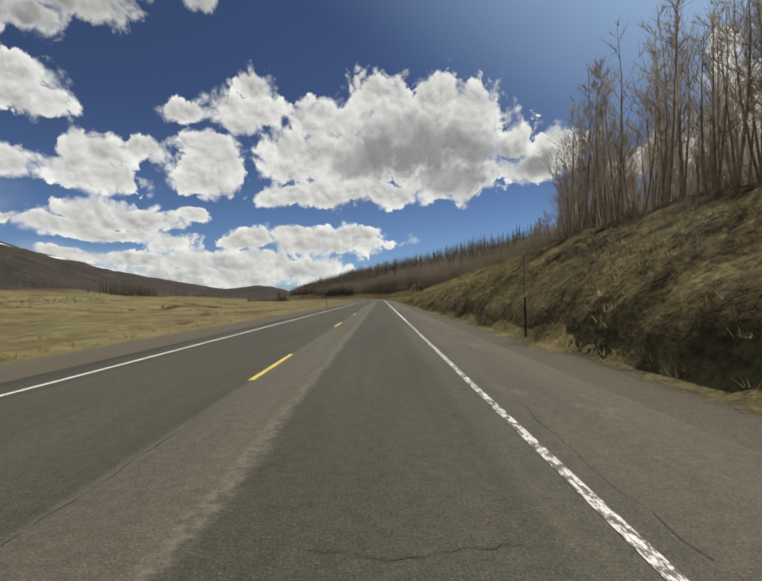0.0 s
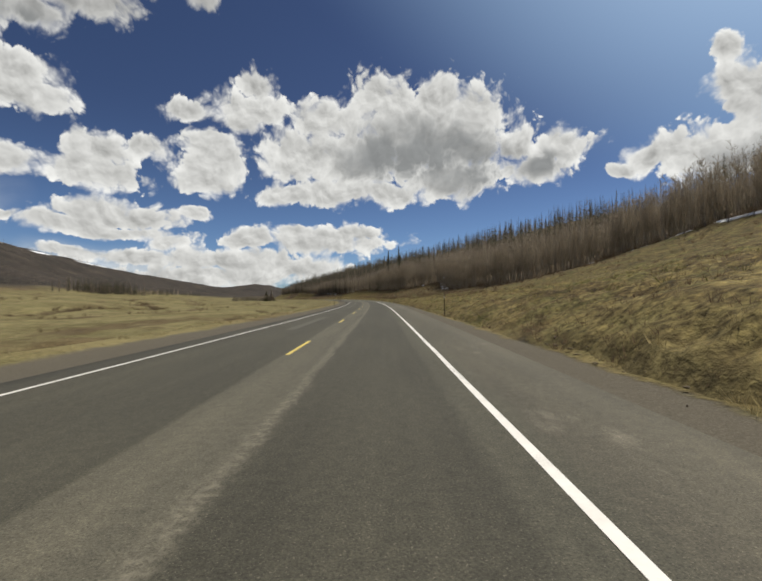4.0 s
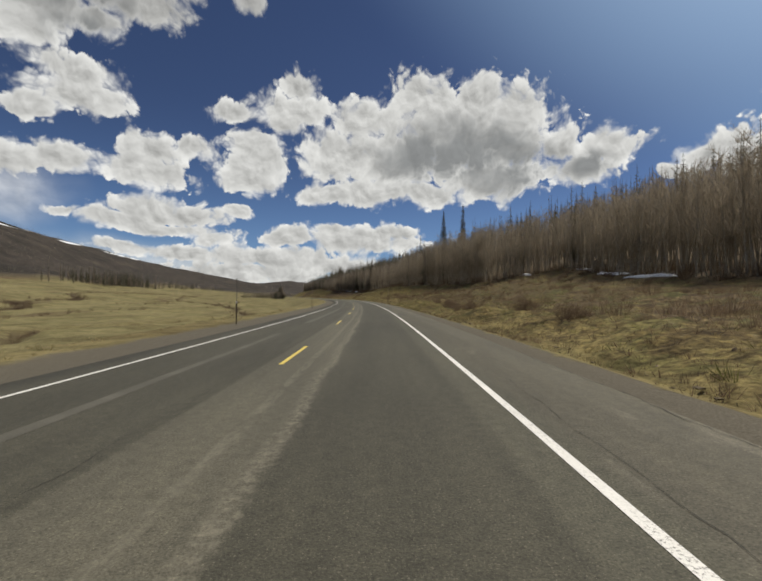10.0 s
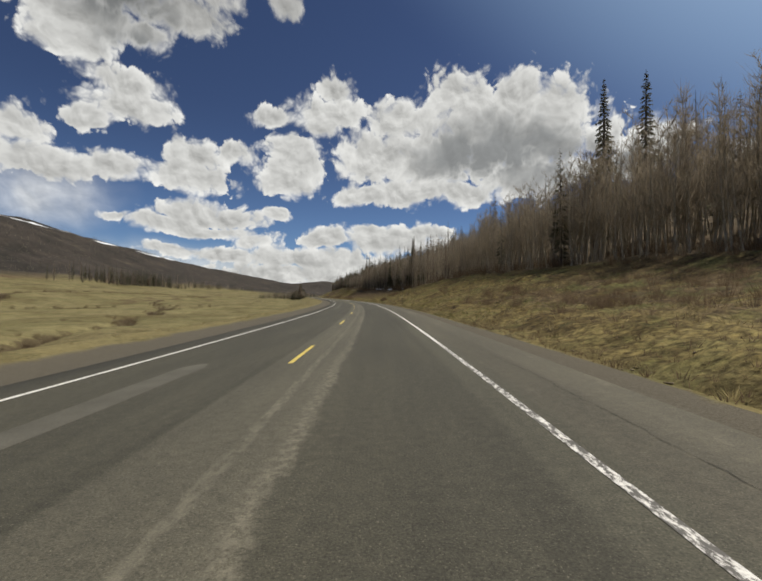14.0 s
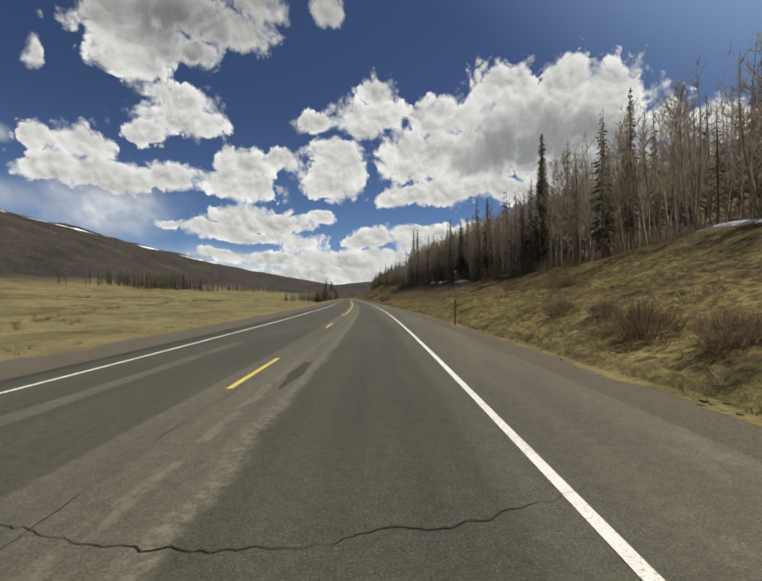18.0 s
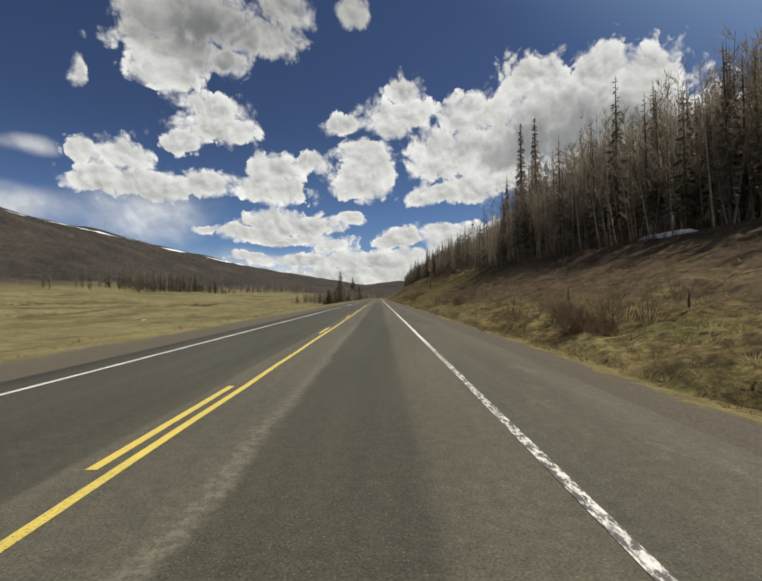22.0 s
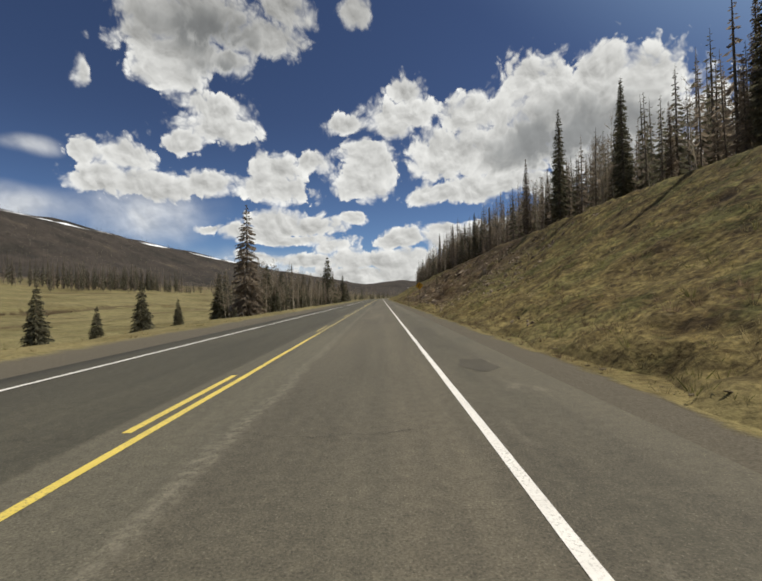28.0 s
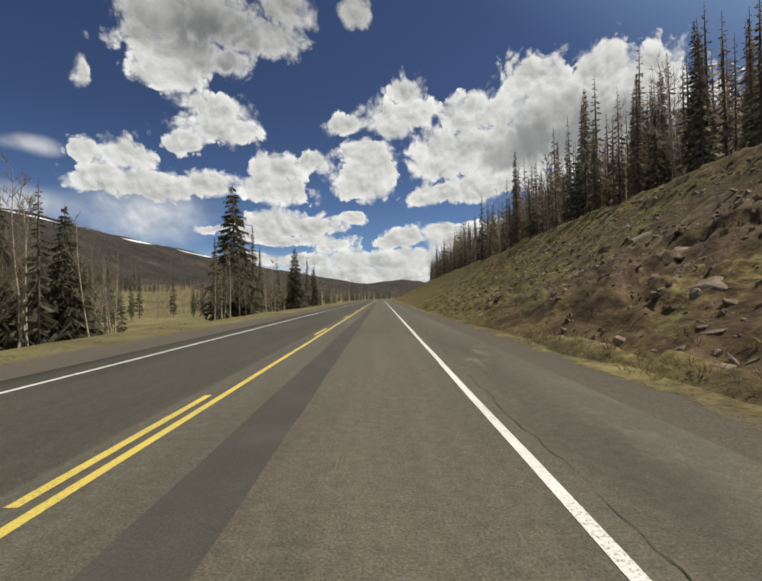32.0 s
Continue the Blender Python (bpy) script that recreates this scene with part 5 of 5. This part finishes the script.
blade_t = [(clump_shape(240 + i, 7, 0.5, 0.5, 0.020), 0.4) for i in range(6)]
spots = []
for _ in range(52000):
    s = rng.uniform(-6, 738)
    n = 6.25 + rng.rand() ** 1.5 * min(float(np.interp(s, EDGE_S, EDGE_L)) - 4, 12)
    lush = noise.noise(Vector((s * 0.11, n * 0.2, 12.0))) + 0.4 * noise.noise(Vector((s * 0.6, n * 0.8, 3.0)))
    if s > 645 and n > 7.6 and rng.rand() < 0.7:
        continue
    kind = 0 if lush > 0.12 else (1 if lush > -0.12 else 2)
    spots.append((s, n, 0.05 + 0.13 * rng.rand() ** 2, 2 * kind + rng.randint(2)))
mass("slope_grass", blade_t, [(7, 7)] * 2 + [(6, 6)] * 2 + [(5, 5)] * 2, spots, "short matted grass, green, straw and brown, on the cut slopes", "grass", rng)


# ---------- things beside the road ----------
def box_geo(x0, x1, y0, y1, z0, z1, bevel=0.0):
    bm = bmesh.new()
    bmesh.ops.create_cube(bm, size=1.0)
    for v in bm.verts:
        v.co = ((x0 + x1) / 2 + v.co.x * (x1 - x0), (y0 + y1) / 2 + v.co.y * (y1 - y0), (z0 + z1) / 2 + v.co.z * (z1 - z0))
    if bevel:
        bmesh.ops.bevel(bm, geom=bm.edges[:], offset=bevel, segments=1, affect="EDGES")
    bm.verts.index_update()
    out = [tuple(v.co) for v in bm.verts], [[v.index for v in f.verts] for f in bm.faces]
    bm.free()
    return out


def facing(s, n, dz=0.0):
    """A pose on the ground whose y axis runs along the road."""
    p = world_at(s, n)
    return Matrix.Translation((p[0], p[1], p[2] + dz)) @ Matrix.Rotation(float(heading(s)), 4, "Z")


def delineator():
    ob = new("delineator_post")
    v, f = [], []
    prof = [(-0.034, 0.0), (-0.024, 0.020), (-0.012, 0.020), (-0.006, 0.006), (0.006, 0.006), (0.012, 0.020), (0.024, 0.020), (0.034, 0.0), (0.0, -0.008)]
    for z in (-0.4, 0.6, 1.28):
        v += [(x, y, z) for x, y in prof]
    k = len(prof)
    for i in range(2):
        for j in range(k):
            f.append((i * k + j, i * k + (j + 1) % k, (i + 1) * k + (j + 1) % k, (i + 1) * k + j))
    f.append(tuple(range(2 * k, 3 * k)))
    part("post", (v, f), RUST, ob)
    rod = Shape()
    rod.tube([(0, 0.012, 0.95), (0.004, 0.012, 1.8), (0, 0.012, 2.55)], [0.016, 0.015, 0.014], 8)
    part("snow_rod", rod.geo(), GALVANISED, ob, "thin grey steel rod bolted to the post", smooth=True)
    for z in (1.22, 2.50):
        part("reflector", box_geo(-0.038, 0.038, -0.024, -0.010, z - 0.05, z + 0.05, 0.006), REFLECTOR, ob, "small pale reflector plate")
    for z in (1.02, 1.12):
        part("bolt", box_geo(-0.010, 0.010, -0.020, -0.004, z - 0.010, z + 0.010, 0.003), GALVANISED, ob)
    return tagged(ob, "thin weathered steel delineator post with a tall snow rod", "marker post", "delineator posts")


post = delineator()
first = True
for s, n in ((12.4, 6.3), (109.7, 6.3), (165.5, 6.05), (280.5, 6.0), (351.9, 6.9), (398.5, 5.95), (546.2, 5.9), (655.7, 6.0), (58, -5.4), (168, -5.9), (229.3, -5.8), (263.2, -5.7)):
    if first:
        post.matrix_world = facing(s, n)
        first = False
    else:
        copy_thing(post, facing(s, n))


def curve_sign(s, n):
    ob = new("curve_warning_sign")
    ob.matrix_world = facing(s, n)
    part("post", box_geo(-0.03, 0.03, -0.025, 0.025, -0.4, 2.95, 0.006), RUST, ob)
    r = 0.545
    plate = Shape()
    ring = []
    for cx, cz in ((0, -r), (r, 0), (0, r), (-r, 0)):
        d = np.array([cx, cz]) / r
        t = np.array([-d[1], d[0]])
        c = np.array([cx, cz]) - d * 0.03
        ring += [c - t * 0.045, c + d * 0.035, c + t * 0.045]
    v = [(p[0], -0.030, 2.48 + p[1]) for p in ring] + [(p[0], -0.027, 2.48 + p[1]) for p in ring]
    k = len(ring)
    f = [tuple(range(k)), tuple(range(2 * k - 1, k - 1, -1))] + [(i, i + k, (i + 1) % k + k, (i + 1) % k) for i in range(k)]
    panel = part("panel", (v, f), SIGN_YELLOW, ob, "faded yellow diamond panel")
    # bent arrow: a stem that rises and swings to the right, with a head
    pts = []
    for i in range(9):
        u = i / 8
        a = u * math.pi / 3.2
        pts.append((-0.11 + 0.26 * (1 - math.cos(a)), -0.05 + 0.26 * math.sin(a)))
    pts = [(-0.11, -0.27)] + pts
    vv, ff = [], []
    for i, q in enumerate(pts):
        a, b = pts[max(i - 1, 0)], pts[min(i + 1, len(pts) - 1)]
        d = np.array([b[0] - a[0], b[1] - a[1]])
        d = d / np.linalg.norm(d)
        t = np.array([-d[1], d[0]]) * 0.045
        vv += [(q[0] - t[0], -0.034, 2.48 + q[1] - t[1]), (q[0] + t[0], -0.034, 2.48 + q[1] + t[1])]
        if i:
            ff.append((2 * i - 2, 2 * i - 1, 2 * i + 1, 2 * i))
    tip = np.array(pts[-1])
    t = np.array([-d[1], d[0]])
    h0 = len(vv)
    for q in (tip - t * 0.12, tip + d * 0.17, tip + t * 0.12):
        vv.append((q[0], -0.034, 2.48 + q[1]))
    ff.append((h0, h0 + 1, h0 + 2))
    part("arrow", (vv, ff), SIGN_BLACK, panel, "black bent arrow")
    for z in (2.15, 2.8):
        part("bolt", box_geo(-0.012, 0.012, -0.042, -0.03, z - 0.012, z + 0.012, 0.004), RUST, ob)
    return tagged(ob, "yellow diamond right-curve warning sign on a rusty post", "road sign")


curve_sign(661, 8.0)

# weathered fence posts along the grassy rise
fence = new("fence_post")
part("stake", box_geo(-0.05, 0.05, -0.05, 0.05, -0.4, 1.15, 0.015), WOOD_GREY, fence)
part("wire_staple", box_geo(-0.015, 0.015, -0.062, -0.05, 0.9, 0.96, 0.003), RUST, fence)
tagged(fence, "short weathered grey wooden fence post on the rise", "fence post", "fence posts")
for i in range(18):
    s = 78 + i * 4.6
    m = facing(s, float(tree_edge(s)[0]) - 2.5)
    if i == 0:
        fence.matrix_world = m
    else:
        copy_thing(fence, m)


# ---------- rocks and snow ----------
def rock_geo(seed, flat=0.7, cuts=2):
    bm = bmesh.new()
    bmesh.ops.create_icosphere(bm, subdivisions=cuts, radius=0.5)
    r = np.random.RandomState(seed)
    planes = [Vector(r.normal(size=3)).normalized() for _ in range(9)]
    lim = [r.uniform(0.22, 0.36) for _ in planes]
    for v in bm.verts:
        for p, l in zip(planes, lim):
            d = v.co.dot(p)
            if d > l:
                v.co -= p * (d - l)
        v.co += v.co.normalized() * noise.noise(v.co * 3 + Vector((seed, 0, 0))) * 0.06
        v.co.z *= flat
    bm.verts.index_update()
    out = np.array([tuple(v.co) for v in bm.verts]), np.array([[v.index for v in f.verts] for f in bm.faces])
    bm.free()
    return out


rocks = [rock_geo(300 + i, 0.55 + 0.1 * (i % 4), 3) for i in range(6)]


def boulder(s, n, size, label, i, squash=(1, 1, 1)):
    p = world_at(s, n)
    ob = part("boulder", rocks[i % 6], ROCK)
    tilt = -math.atan2(float(ground_z(s, n + 0.5) - ground_z(s, n - 0.5)), 1.0)
    ob.matrix_world = Matrix.Translation((p[0], p[1], p[2] - size * squash[2] * 0.16)) @ Matrix.Rotation(float(heading(s)), 4, "Z") @ Matrix.Rotation(tilt, 4, "Y") @ Matrix.Rotation(i * 1.3, 4, "Z") @ Matrix.Diagonal((size * squash[0], size * squash[1], size * squash[2], 1))
    return tagged(ob, label, "rock", "boulders")


RED = "angular reddish-brown boulder lying on the cut slope"
BOULDERS_LOW = [(674.6, 10.2, 1.5, (1, 1, 1)), (696.5, 9.7, 1.5, (1.3, 1, .6)), (698.2, 10.5, 1.0, (1, 1, .7)), (664, 13.0, 2.4, (1.5, 1, .5)), (666, 14.0, 1.8, (1.3, 1, .5)), (661.5, 12.6, 1.6, (1, 1, 1)), (658, 10.4, 1.3, (1, 1, .9)), (678, 12.6, 1.7, (1.4, 1, .7)), (671, 11.2, 1.0, (1, 1, 1)), (690, 13.4, 1.2, (1.4, 1, .5)), (640, 14, 1.0, (1.2, 1, .6)), (648, 14.4, 1.3, (1, 1, .7)), (705, 13.6, 1.4, (1, 1, .8)), (712, 12, 1.2, (1, 1, .8)), (653.4, 8.5, 1.5, (1, .9, 1.2))]
BOULDERS_HIGH = [(654.6, 9.3, 1.8, (1.2, 1, .9)), (656.0, 8.8, 1.2, (1, 1, 1.1)), (652.5, 9.2, 1.0, (1, 1, .9)), (657.3, 9.9, 1.3, (1.3, 1, .8)), (662.5, 14.6, 1.9, (1.6, 1, .5)), (667.5, 15.2, 1.6, (1.3, 1, .5)), (664.5, 15.6, 1.3, (1.4, 1, .5)), (669.5, 12.2, 1.2, (1.3, 1, .6)), (672.5, 13.2, 1.0, (1, 1, .7)), (680.5, 10.6, 1.1, (1.2, 1, .7)), (686, 11.5, 1.3, (1.4, 1, .6)), (693.5, 11.4, .9, (1, 1, .8)), (700.5, 12.0, 1.2, (1.4, 1, .6)), (703, 10.6, .9, (1, 1, .7)), (645, 11.2, .8, (1.2, 1, .7)), (650, 12.2, .9, (1.3, 1, .6))]
for i, (s, n, size, q) in enumerate(BOULDERS_LOW + BOULDERS_HIGH):
    boulder(s, n, size, RED, i, q)
for i, (s, n, size) in enumerate(((557, -48, 1.3), (544, -32, 1.0), (100, 13, 0.7), (48.2, 7.8, 0.45), (560, 10.5, .5), (486, 9.0, .5))):
    o = boulder(s, n, size, "pale grey boulder lying in the dry grass", i + 3)
    o.data.materials.clear()
    o.data.materials.append(REFLECTOR if n < 0 else ROCK)
rubble = [((None, rock_geo(320 + i, 0.6, 1)), 1.0) for i in range(6)]
spots = []
for _ in range(8500):
    s = rng.uniform(585, 745)
    te, tz = tree_edge(s)
    n = 7.2 + rng.rand() * (float(te) - 8.0)
    if noise.noise(Vector((s * 0.07, n * 0.12, 5.0))) < -0.12 + 0.25 * (s < 630):
        continue
    spots.append((s, n, 0.08 + 0.42 * rng.rand() ** 2.6, rng.randint(6)))
for _ in range(700):
    s = rng.uniform(-5, 600)
    spots.append((s, rng.uniform(5.6, 8.5), 0.03 + 0.10 * rng.rand() ** 2.5, rng.randint(6)))
V, F, b0 = [], [], 0
ss = np.array(spots)
px, py = place(ss[:, 0], ss[:, 1])
pz = ground_top(ss[:, 0], ss[:, 1])
for i in range(len(ss)):
    v, f = rubble[int(ss[i, 3])][0][1]
    R = np.linalg.qr(rng.normal(size=(3, 3)))[0]
    V.append((v * (rng.uniform(0.8, 1.5), 1, rng.uniform(0.6, 1.0))) @ R.T * ss[i, 2] + (px[i], py[i], pz[i] - 0.04 * ss[i, 2]))
    F.append(f + b0)
    b0 += len(v)
rub = part("slope_rubble", (np.concatenate(V), np.concatenate(F)), ROCK)
tagged(rub, "loose reddish stones scattered on the cut slope", "rubble", kind="stuff")


# clods of sod along the broken edge of the verge
V, F, b0 = [], [], 0
for _ in range(2600):
    s, n = rng.uniform(-4, 640), 6.05 + abs(rng.normal(0, 0.3))
    if noise.noise(Vector((s * 0.25, n * 0.5, 9.0))) < -0.1:
        continue
    v, f = rubble[rng.randint(6)][0][1]
    k = 0.04 + 0.10 * rng.rand() ** 2.5
    a = rng.uniform(0, 6.28)
    R = np.array([[math.cos(a), -math.sin(a), 0], [math.sin(a), math.cos(a), 0], [0, 0, 1]])
    V.append((v * (1.6, 1, 0.7)) @ R.T * k + world_at(s, n))
    F.append(f + b0)
    b0 += len(v)
tagged(part("sod_clods", (np.concatenate(V), np.concatenate(F)), EARTH), "broken brown sod and clods along the gravel shoulder", "sod", kind="stuff")

# fallen trunks at the foot of the woods
for i, (s, n, ln, turn, rise) in enumerate(((513, 22, 7, 0.5, 0.28), (509, 21.5, 5, -0.4, 0.03), (546, 20.5, 5, 0.9, 0.05), (549, 19, 4, 0.2, 0.1), (458, 21, 5, -0.8, 0.06), (560, 19.5, 6, 0.6, 0.1), (396, 21.5, 4, 0.3, 0.05))):
    log = Shape()
    log.tube([(-ln / 2, 0, 0.05), (0, 0.1, 0.12), (ln / 2, 0, 0.1)], [0.13, 0.11, 0.05], 8)
    ob = part("fallen_log", log.geo(), BARK_PALE)
    slope_up = math.atan2(float(ground_z(s, n + 2) - ground_z(s, n - 2)), 4.0)
    ob.matrix_world = facing(s, n) @ Matrix.Rotation(-slope_up, 4, "Y") @ Matrix.Rotation(turn, 4, "Z") @ Matrix.Rotation(-rise, 4, "Y")
    tagged(ob, "pale fallen aspen trunk lying at the edge of the woods", "log", "fallen logs")


def snow_patch(s, n, ls, ln, seed):
    r = np.random.RandomState(seed)
    k = 18
    v, f = [], []
    for ring, (q, h) in enumerate(((1.0, -0.05), (0.8, 0.16), (0.4, 0.26))):
        for j in range(k):
            a = 6.283 * j / k
            w = q * (0.75 + 0.35 * math.sin(2 * a + seed) * math.sin(3 * a + 2 * seed) + r.uniform(-0.08, 0.08))
            x, y, z = world_at(s + ls * w * math.cos(a), n + ln * w * math.sin(a))
            v.append((x, y, z + h))
    x, y, z = world_at(s, n)
    v.append((x, y, z + 0.28))
    for i in range(2):
        for j in range(k):
            f.append((i * k + j, i * k + (j + 1) % k, (i + 1) * k + (j + 1) % k, (i + 1) * k + j))
    for j in range(k):
        f.append((2 * k + j, 2 * k + (j + 1) % k, 3 * k))
    ob = part("snow_patch", (v, f), SNOW, smooth=True)
    return tagged(ob, "patch of old snow lying under bare aspens", "snow", "snow patches")


for i, (s, dn, ls, ln) in enumerate(((128, 0, 6, 1.0), (140, 1, 5, 1.2), (152, -0.5, 7, .9), (166, 1, 5, .9), (178, 0.5, 4, .8), (196, 1.5, 4, .9), (212, 2, 3.5, .9), (262, 0, 6, 1.1), (276, 1, 5, 1.3), (290, 2, 4, .9), (306, 1, 4, .8), (402, 1, 3, .8), (442, 0.5, 5, 1.0), (455, 1, 4, .9), (470, 0, 5, 1.2), (486, -0.5, 6, 1.4), (498, 0.5, 4, .9), (562, 0.5, 5, .8), (530, 2, 3, .8))):
    snow_patch(s, float(tree_edge(s)[0]) + dn, ls, ln, i + 1)


# ---------- marks on the asphalt ----------
def flat_patch(name, pts_s, pts_n, mat, label, lift=0.005):
    x, y = place(np.array(pts_s), np.array(pts_n))
    z = road_z(np.array(pts_s), np.array(pts_n)) + lift
    ob = part(name, (np.stack([x, y, z], -1), [tuple(range(len(pts_s)))]), mat)
    return tagged(ob, label, "road surface", kind="structure")


def ribbon(name, ss, nn, w, mat, label, lift=0.006):
    ss, nn = np.array(ss), np.array(nn)
    ds, dn = np.gradient(ss), np.gradient(nn)
    ln = np.hypot(ds, dn) + 1e-9
    w = w / 2
    a_s, a_n = ss - dn / ln * w, nn + ds / ln * w
    b_s, b_n = ss + dn / ln * w, nn - ds / ln * w
    v = []
    for p, q in ((a_s, a_n), (b_s, b_n)):
        x, y = place(p, q)
        v.append(np.stack([x, y, road_z(p, q) + lift], -1))
    k = len(ss)
    f = [(i, i + 1, k + i + 1, k + i) for i in range(k - 1)]
    ob = part(name, (np.concatenate(v), f), mat)
    return tagged(ob, label, "road crack", "road cracks", "structure")


def cross_crack(s, n0, n1, width, seed, bow=0.5):
    r = np.random.RandomState(seed)
    nn = np.arange(n0, n1, 0.045)
    walkd = np.cumsum(r.normal(0, 0.018, len(nn)))
    walkd -= np.linspace(0, walkd[-1], len(nn))
    u = (nn - n0) / (n1 - n0)
    ss = s + walkd + bow * (2 * u - 1) ** 2
    w = 0.45 * width * (0.35 + 0.9 * np.abs(np.sin(u * 9 + seed)) * r.uniform(0.5, 1, len(nn))) * np.minimum(1, 4 * np.minimum(u, 1 - u) + 0.25)
    ribbon("crack", ss, nn, w, CRACK, "dark transverse crack across the asphalt")


CRACKS_FIRST = [(2.1, 1.6, 2.9, .012, .1), (8.5, .8, 3, .010, .2), (25, .9, 3.2, .014, .15), (26.5, -.8, 1.1, .012, .4), (44.6, .4, 3.9, .016, .25), (76, .5, 3.0, .010, .2), (94, -1, 3.5, .014, .3), (125.2, -.3, 5, .022, .7), (124.7, -3.2, -.3, .016, .6), (146.4, .1, 4.2, .024, .45), (170, -3, 2.8, .012, .3), (188, -2.6, -.2, .014, .3), (194.5, -.4, 3.3, .014, .3), (215, -3, -.6, .012, .3), (252, -3, -.7, .014, .2), (251.3, 3.4, 5, .014, .3), (292.6, 2.8, 5, .018, .5), (330, .5, 4.5, .016, .4)]
CRACKS_LAST = [(360.5, -3.2, 4.2, .015, .4), (381, -.5, 3.6, .024, .6), (395, 0, 3.2, .010, .3), (420, -.4, 3.3, .013, .3), (458.6, .2, 4.2, .018, .5), (488, .4, 3, .010, .2), (514, .1, 4.8, .016, .4), (537, -.2, 3, .016, .25), (575, -.5, 3.3, .014, .3), (604, -2.6, -.2, .013, .2), (604.2, .9, 3.0, .013, .1), (627, -3, -1.5, .014, .2), (632.6, 0, 4, .018, .4), (646, 1.2, 3.2, .012, .1), (652.3, -.1, 4.4, .022, .6), (671, 1.2, 2.2, .010, .1), (674.5, -.5, 4.6, .018, .5), (695, -2, 3, .014, .3)]
for i, (s, n0, n1, w, bow) in enumerate(CRACKS_FIRST + CRACKS_LAST):
    cross_crack(s if s < 215 else s - 0.28, n0, n1, w, 400 + i, bow)
for i, (s0, s1, n, w) in enumerate(((-4, 40, 0.0, .012), (2, 30, 3.62, .010), (56, 82, 3.7, .014), (118, 216, -.42, .013), (160, 215, 5.0, .02), (185, 262, 3.62, .012), (262, 305, 4.05, .016), (300, 350, .2, .010), (640, 720, 3.8, .014), (380, 402, .15, .012))):
    r = np.random.RandomState(500 + i)
    S = np.arange(s0, s1, 0.16)
    d = np.cumsum(r.normal(0, 0.02, len(S)))
    d = d - np.linspace(0, d[-1], len(S))
    ribbon("long_crack", S, n + np.clip(d, -0.25, 0.25), w * 0.42 * r.uniform(0.2, 1.3, len(S)), CRACK, "dark crack running along the asphalt lane")


def long_patch(s0, s1, n, w, mat, label, seed):
    r = np.random.RandomState(seed)
    S = np.arange(s0, s1, 0.5)
    lo = n - w / 2 + np.cumsum(r.normal(0, 0.012, len(S))) * 0.5
    hi = n + w / 2 + np.cumsum(r.normal(0, 0.012, len(S))) * 0.5
    lo[[0, -1]], hi[[0, -1]] = n - w * 0.1, n + w * 0.25
    x0, y0 = place(S, lo)
    x1, y1 = place(S, hi)
    v = np.concatenate([np.stack([x0, y0, road_z(S, lo) + 0.003], -1), np.stack([x1, y1, road_z(S, hi) + 0.003], -1)])
    k = len(S)
    ob = part("asphalt_patch", (v, [(i, k + i, k + i + 1, i + 1) for i in range(k - 1)]), mat)
    tagged(ob, label, "road surface", "asphalt patches", "structure")


PALE = "long pale worn strip in the asphalt lane"
DARK = "dark tar-sealed strip in the asphalt lane"
for i, (a, b, n) in enumerate(((100, 112, -1.7), (136, 153, -1.75), (162, 222, -1.72), (228, 256, -1.7), (259, 262, -1.6), (270, 276, -1.9), (284, 300, -1.8), (338, 366, -2.2), (372, 392, -2.0), (452, 462, -1.8), (640, 655, -1.7))):
    long_patch(a, b, n, 0.42, PATCH_PALE, PALE, 600 + i)
for i, (a, b, n, w) in enumerate(((664, 790, 1.05, .40),)):
    long_patch(a, b, n, w, PATCH_DARK, DARK, 620 + i)
for i, (s, n, ls, ln) in enumerate(((515.2, 2.2, .35, .16), (513, 2.35, .3, .14), (511, 2.25, .5, .12), (517.5, 2.3, .3, .1), (386, .75, 1.2, .12), (561, 2.1, .3, .12), (565, 2.25, .3, .1), (272, -.9, .35, .12), (274.5, -1.0, .3, .1), (277, -.8, .5, .12), (280, -1.0, .4, .12))):
    a = np.arange(26) * 6.283 / 26
    r = np.random.RandomState(640 + i)
    q = 1 + 0.3 * np.sin(2 * a + i) * np.sin(3 * a + 2 * i) + r.uniform(-0.1, 0.1, 26)
    flat_patch("tar_patch", s + ls * np.cos(a) * q, n + ln * np.sin(a) * q, TAR, "faint dark tar patch on the asphalt", 0.004)
for i, (s, n, ls, ln) in enumerate(((545.2, 3.97, .55, .26), (541.8, 4.0, .5, .42), (539.6, 4.35, .45, .45), (548.5, 4.0, .8, .2), (607.7, 4.1, .7, .32), (576, 4.2, .8, .35), (585, 4.0, .6, .3), (629, 4.2, .8, .3), (488.5, 4.0, .6, .3))):
    a = np.arange(30) * 6.283 / 30
    r = np.random.RandomState(680 + i)
    q = 1 + 0.25 * np.sin(2 * a + i) * np.sin(3 * a + 2 * i) + r.uniform(-0.07, 0.07, 30)
    flat_patch("damp_patch", s + ls * np.cos(a) * q, n + ln * np.sin(a) * q, PATCH_DAMP, "darker damp-looking patch on the asphalt shoulder", 0.004)
